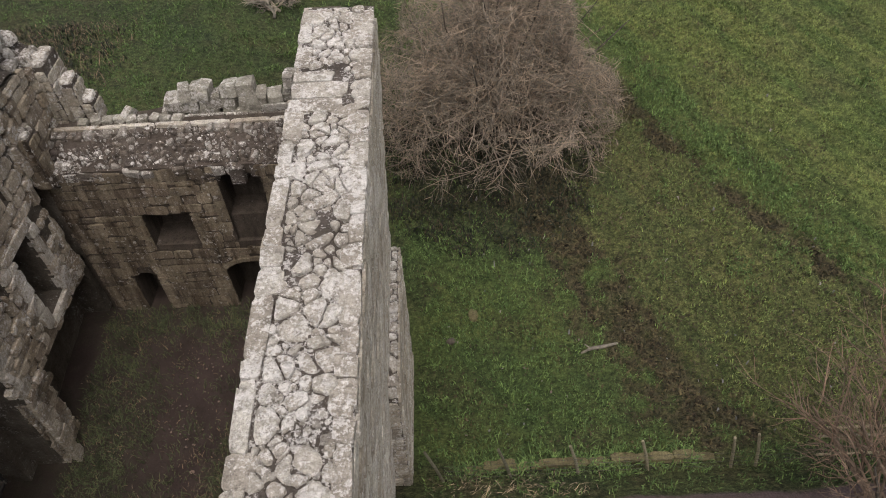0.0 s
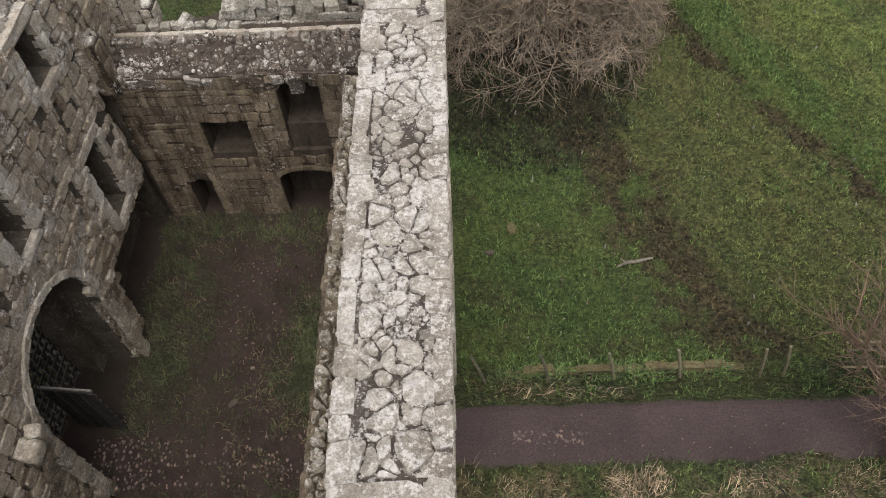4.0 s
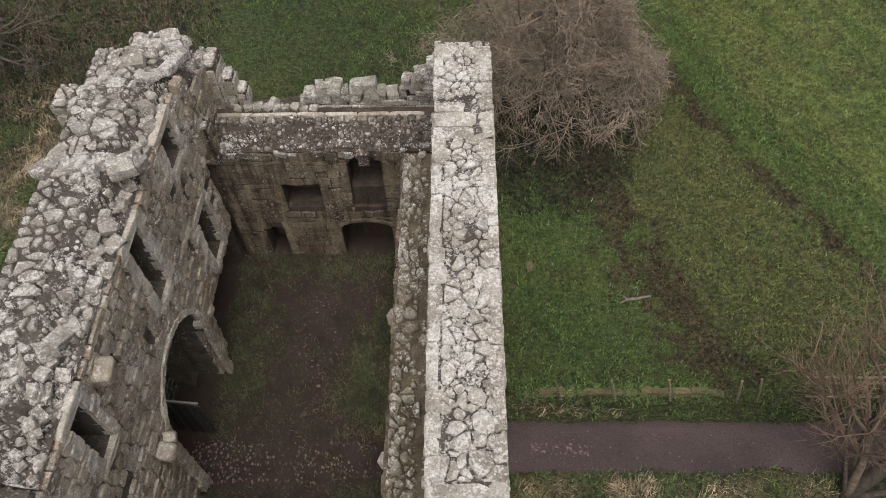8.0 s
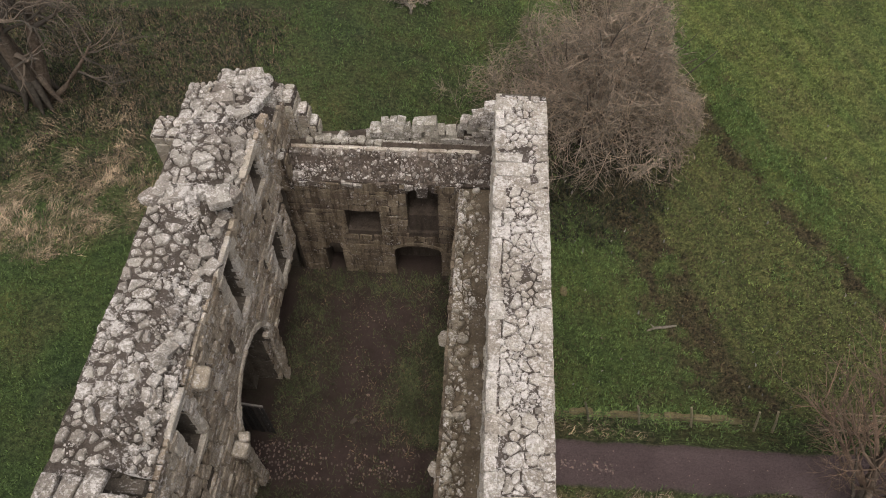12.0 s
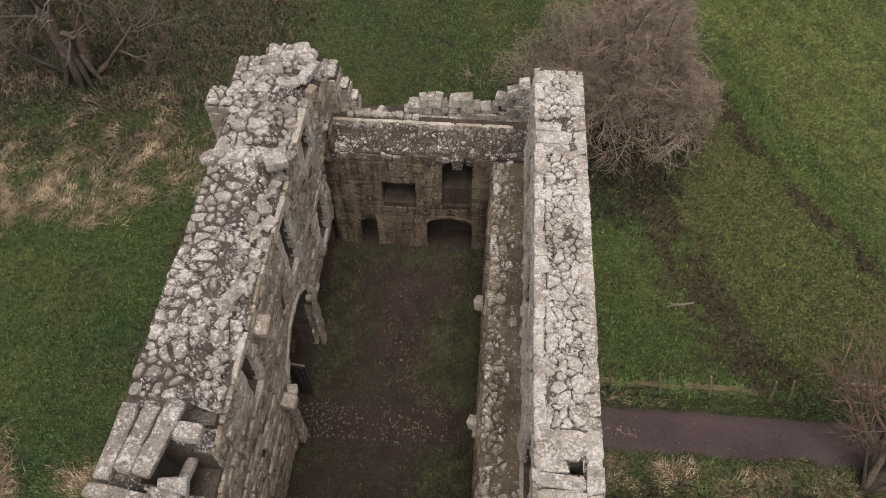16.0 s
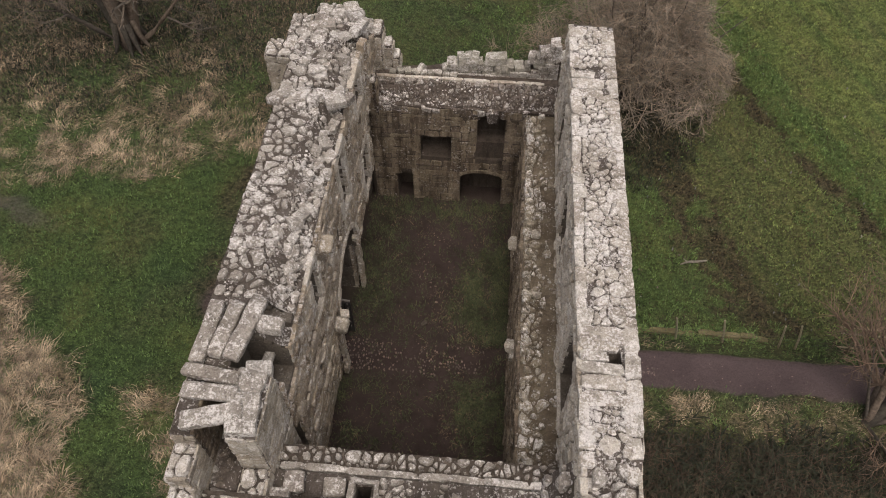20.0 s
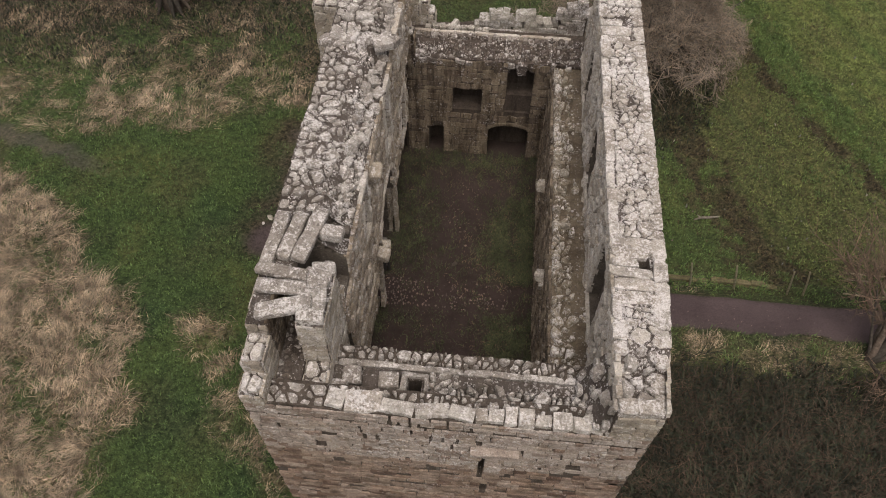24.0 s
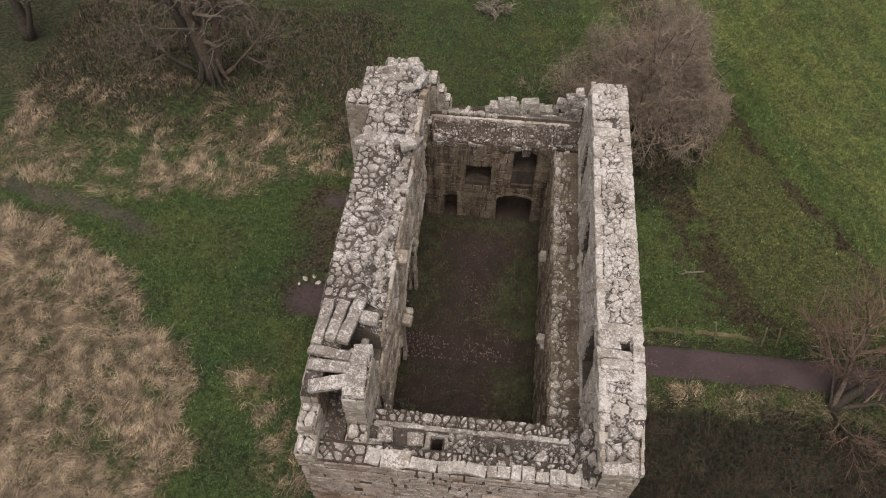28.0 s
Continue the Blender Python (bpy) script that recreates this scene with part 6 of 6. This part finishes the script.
# ---- ruined details of the walls ----
# south-west corner: passage under slabs
clad(wall_west, -4.2, -3.7, -14.6, -14.05, 6.7, 7.5, M_face, 61, head=M_top)
clad(wall_west, -4.2, -3.72, -14.05, -13.3, 6.7, 7.95, M_face, 66, head=M_top)
clad(wall_west, -4.2, -3.72, -13.3, -11.9, -0.8, 8.4, M_face, 71, "xy")
# passage side in the darker inner stone, for the shade under the slabs
face_stones(wall_west, lambda u, v, w: (-3.72 + w, u, v), -13.3, -11.9, const(6.7), const(8.5), 0.0, M_inner, seed=73, out=1)
clad(wall_west, -3.0, -2.4, -13.35, -11.9, -0.8, 8.6, M_face, 76, "xXy")
clad(wall_west, -2.95, -2.4, -14.0, -13.4, 6.5, 7.0, M_face, 81, "xXyZ")
for place, size, turn, tip, roll in (
        ((-3.35, -12.97, 8.68), (1.35, 0.38, 0.2), 9, 3, -13), ((-3.5, -12.5, 8.76), (1.2, 0.36, 0.2), -3, 2, -6),
        ((-3.55, -12.12, 8.82), (1.25, 0.3, 0.2), -8, 0, -4), ((-2.72, -12.9, 8.72), (0.62, 0.85, 0.26), 4, 4, 3),
        ((-2.75, -12.2, 8.72), (0.6, 0.5, 0.2), -10, 2, 4),
        ((-3.98, -11.05, 8.62), (0.34, 1.5, 0.2), -5, 3, -2), ((-3.57, -10.98, 8.68), (0.34, 1.35, 0.22), -10, 4, 2),
        ((-3.14, -10.95, 8.74), (0.37, 1.55, 0.24), -13, 5, 5), ((-2.66, -11.85, 8.60), (0.55, 0.32, 0.24), 8, 0, 0),
        ((-2.66, -10.78, 8.6), (0.56, 0.36, 0.3), -3, 0, 2), ((-2.85, -11.35, 7.65), (0.85, 0.22, 0.16), 84, 0, 3)):
    worn_slab(wall_west, place, size, M_topdark, turn, tip, roll)
# tumbled stones along the broken inner edge of the head
for i in range(64):
    y = -9.9 + 9.4 * (i + R.random()) / 64
    k = R.uniform(0.10, 0.28) if R.random() < 0.85 else R.uniform(0.26, 0.36)
    x = -2.44 - R.uniform(0, 0.4)
    worn_slab(wall_west, (x, y, west_head(x, y) + 0.1 * k), (k, k * R.uniform(0.7, 1.5), k * R.uniform(0.5, 0.8)), M_topdark, R.uniform(-60, 60), R.uniform(-14, 14), R.uniform(-6, 24), "stone", 2)
# cornice stones where the head steps up, and the north-west turret stump
for i in range(11):
    worn_slab(wall_west, (-4.12 + 0.19 * i + R.uniform(-0.06, 0.06), -3.5 + R.uniform(-0.15, 0.2), 8.58 + R.uniform(-0.05, 0.03)), (R.uniform(0.24, 0.44), R.uniform(0.28, 0.52), 0.26), M_topdark, R.uniform(-25, 25), R.uniform(-9, 9), R.uniform(-9, 9), "stone", 3)
clad(wall_west, -5.3, -4.2, -0.85, -0.1, -0.6, 7.75, M_face, 96, "xyYZ")
clad(wall_west, -4.9, -4.2, -0.1, 1.5, -0.6, 7.55, M_face, 98, "xyYZ", head=M_topdark)
clad(wall_west, -4.75, -4.2, 1.5, 2.3, -0.6, 6.9, M_face, 99, "xyYZ", head=M_topdark)
for place, size, turn, tip, roll in (((-3.0, 1.8, 7.6), (0.5, 0.4, 0.4), 20, 8, 5), ((-3.4, 1.6, 7.55), (0.45, 0.4, 0.3), -15, 5, -8), ((-2.75, 1.3, 7.65), (0.4, 0.5, 0.3), 35, -6, 8),
                                     ((-3.9, 1.9, 7.4), (0.45, 0.4, 0.25), 5, 3, 4), ((-2.52, 0.5, 7.95), (0.30, 1.1, 0.22), -12, -12, 4), ((-3.7, 0.5, 7.9), (0.8, 0.4, 0.22), 10, 6, -4)):
    worn_slab(wall_west, place, size, M_topdark, turn, tip, roll, "stone", 3)
clad(wall_west, -2.5, -2.05, 1.5, 2.3, 5.2, 6.9, M_face, 101, "XyYZ")
clad(wall_west, -2.05, -1.75, 1.7, 2.2, 5.2, 6.3, M_face, 106, "XyYZ")
clad(wall_west, -1.75, -1.5, 1.75, 2.2, 5.2, 5.75, M_face, 108, "XyYZ")
clad(wall_west, -2.38, -2.05, -0.25, 0.2, 5.0, 6.3, M_inner, 111, "XyYZ")
# broken end of the west face beside the gable
for i in range(10):
    z = 2.75 + 3.1 * i / 10
    lay(wall_west, (-2.62 + R.uniform(-0.1, 0.06), -0.56 + 0.16 * noise.noise((z * 1.4, 2.0, 5.0)) + R.uniform(-0.08, 0.1), z), (R.uniform(0.45, 0.62), R.uniform(0.25, 0.55), R.uniform(0.24, 0.4)), M_squared, R.uniform(-14, 14), R.uniform(-9, 9), R.uniform(-9, 9))
for i in range(7):
    z = 5.3 + 0.42 * i
    lay(wall_west, (-2.34, -0.25 + R.uniform(-0.12, 0.12), z), (R.uniform(0.2, 0.3), R.uniform(0.2, 0.4), R.uniform(0.2, 0.32)), M_squared, R.uniform(-20, 20), R.uniform(-9, 9), R.uniform(-9, 9))
# corbels that carried the vault ribs
for wall, place, size in ((wall_east, (2.9, -8.1, 3.6), (0.36, 0.3, 0.34)), (wall_east, (2.98, -8.3, 3.35), (0.3, 0.3, 0.3)), (wall_east, (2.9, -4.3, 3.5), (0.4, 0.34, 0.4)),
                          (wall_west, (-2.1, -8.0, 3.85), (0.42, 0.4, 0.4)), (wall_west, (-2.2, -7.75, 3.5), (0.3, 0.36, 0.4)), (wall_west, (-2.05, -7.7, 4.0), (0.3, 0.26, 0.3)), (wall_west, (-2.24, -7.7, 7.42), (0.5, 0.52, 0.42))):
    worn_slab(wall, place, size, M_face, R.uniform(-25, 25), R.uniform(-18, 18), R.uniform(-15, 15), "corbel")
# gable parapet, string course
x = -2.2
while x < 3.5:
    d = R.uniform(0.7, 1.3)
    lay(wall_north, (x + d / 2, 1.06, 5.53), (d - 0.01, 0.13, 0.10), M_pale, 0, 0, 0, "string_course")
    x += d
for row, (z, start) in enumerate(((5.28, 0.0), (5.58, 0.2), (5.86, 0.55), (6.02, 3.0), (6.3, 3.35), (6.55, 3.7))):
    x = start
    while x < 4.05:
        d = R.uniform(0.2, 0.38)
        if not (row == 2 and (R.random() < 0.35 or 2.2 < x < 2.9)) and R.random() > 0.06:
            worn_slab(wall_north, (x + d / 2, 1.78 + R.uniform(-0.05, 0.05), z + 0.08 + R.uniform(-0.03, 0.03)), (d + 0.01, 0.46, 0.32), M_green if row < 3 else M_topdark, R.uniform(-10, 10), R.uniform(-7, 7), R.uniform(-7, 7), "stone", 2)
        x += d
for i in range(9):
    lay(wall_north, (-1.7 + 0.27 * i, 1.42 + R.uniform(-0.05, 0.05), 5.46), (0.22, 0.24, 0.12), M_green, R.uniform(-25, 25), R.uniform(-8, 8))
# slit window in the end wall with its dressed surround
for place, size in (((1.7, -14.70, 5.58), (1.1, 0.26, 0.22)), ((1.62, -14.62, 4.95), (0.24, 0.75, 0.09)), ((2.06, -14.62, 5.0), (0.2, 0.7, 0.09)), ((1.72, -14.62, 4.2), (0.42, 0.5, 0.07)), ((1.18, -14.62, 4.6), (0.2, 0.8, 0.07))):
    lay(wall_south, place, size, M_end, 0, 90, 0, "window_surround")
lay(wall_south, (1.14, -14.66, 5.2), (0.6, 0.12, 0.12), M_end, 0, 90, 38, "brace")
# pale stones that edge the vault bed, and the broken low stretch of the parapet
for row, (y, z, keep) in enumerate(((0.08, 5.12, 0.75), (0.10, 4.97, 0.4), (0.2, 5.22, 0.5), (0.92, 5.47, 0.9))):
    x = -2.25
    while x < (3.0 if row < 2 else 3.9):
        d = R.uniform(0.13, 0.40) if row < 3 else R.uniform(0.12, 0.24)
        if R.random() < keep:
            lay(wall_north, (x + d / 2, y + R.uniform(-0.05, 0.03), z + R.uniform(-0.06, 0.04)), (d - 0.02, R.uniform(0.16, 0.3), R.uniform(0.1, 0.2)), M_bedstone, R.uniform(-12, 12), R.uniform(-6, 16), R.uniform(-8, 8))
        x += d
lay(wall_north, (1.92, 0.05, 5.0), (0.34, 0.3, 0.34), M_bedstone, 4, 6, 3, "keystone")
for i in range(9):
    worn_slab(wall_north, (-1.9 + 0.22 * i, 1.75 + R.uniform(-0.1, 0.1), 5.12 + R.uniform(-0.04, 0.05)), (R.uniform(0.16, 0.34), R.uniform(0.25, 0.4), 0.24), M_green, R.uniform(-30, 30), R.uniform(-14, 14), R.uniform(-14, 14), "stone", 2)
lay(wall_north, (-0.75, 1.55, 5.5), (0.2, 0.5, 0.16), M_green, -35, 35, 10)
# south-east head, tumbling down to the wall walk
bag = Bag()
bag.prism(lambda u, v, w: (u, w, v), 3.45, 4.1, 6.2, 6.2, 6.5, 8.2, -14.45, -12.95)
put_part("core", bag.mesh("core", M_mortar), wall_east)
rubble_top(wall_east, 3.45, 4.15, -14.5, -12.95, lambda x, y: 6.45 + 2.6 * (x - 3.45), 0.22, 0.2, M_topdark, seed=43, joint=0.01, loose=0.4, single=lambda x, y: True, limit=60)
face_stones(wall_east, put_south, 3.5, 4.12, const(6.6), lambda u: 6.5 + 2.5 * (u - 3.45), 0.12, M_topdark, (), seed=44, single=lambda u, v: True, course=(0.14, 0.26), length=(0.15, 0.3), proud=0.1, wild=1.0)
# ledge of the wall walk
x = -2.3
while x < 3.9:
    d = R.uniform(0.5, 1.0)
    lay(wall_south, (x + d / 2, -13.12 + R.uniform(-0.02, 0.02), 6.5), (d - 0.015, 0.16, 0.12), M_topdark, R.uniform(-2, 2), 0, R.uniform(-2, 2), "string_course")
    x += d
# outer buttress of the east wall
clad(wall_east, 4.5, 5.24, -4.3, 0.12, -3.3, 2.1, M_face, 141, "XyYZ", head=M_top)
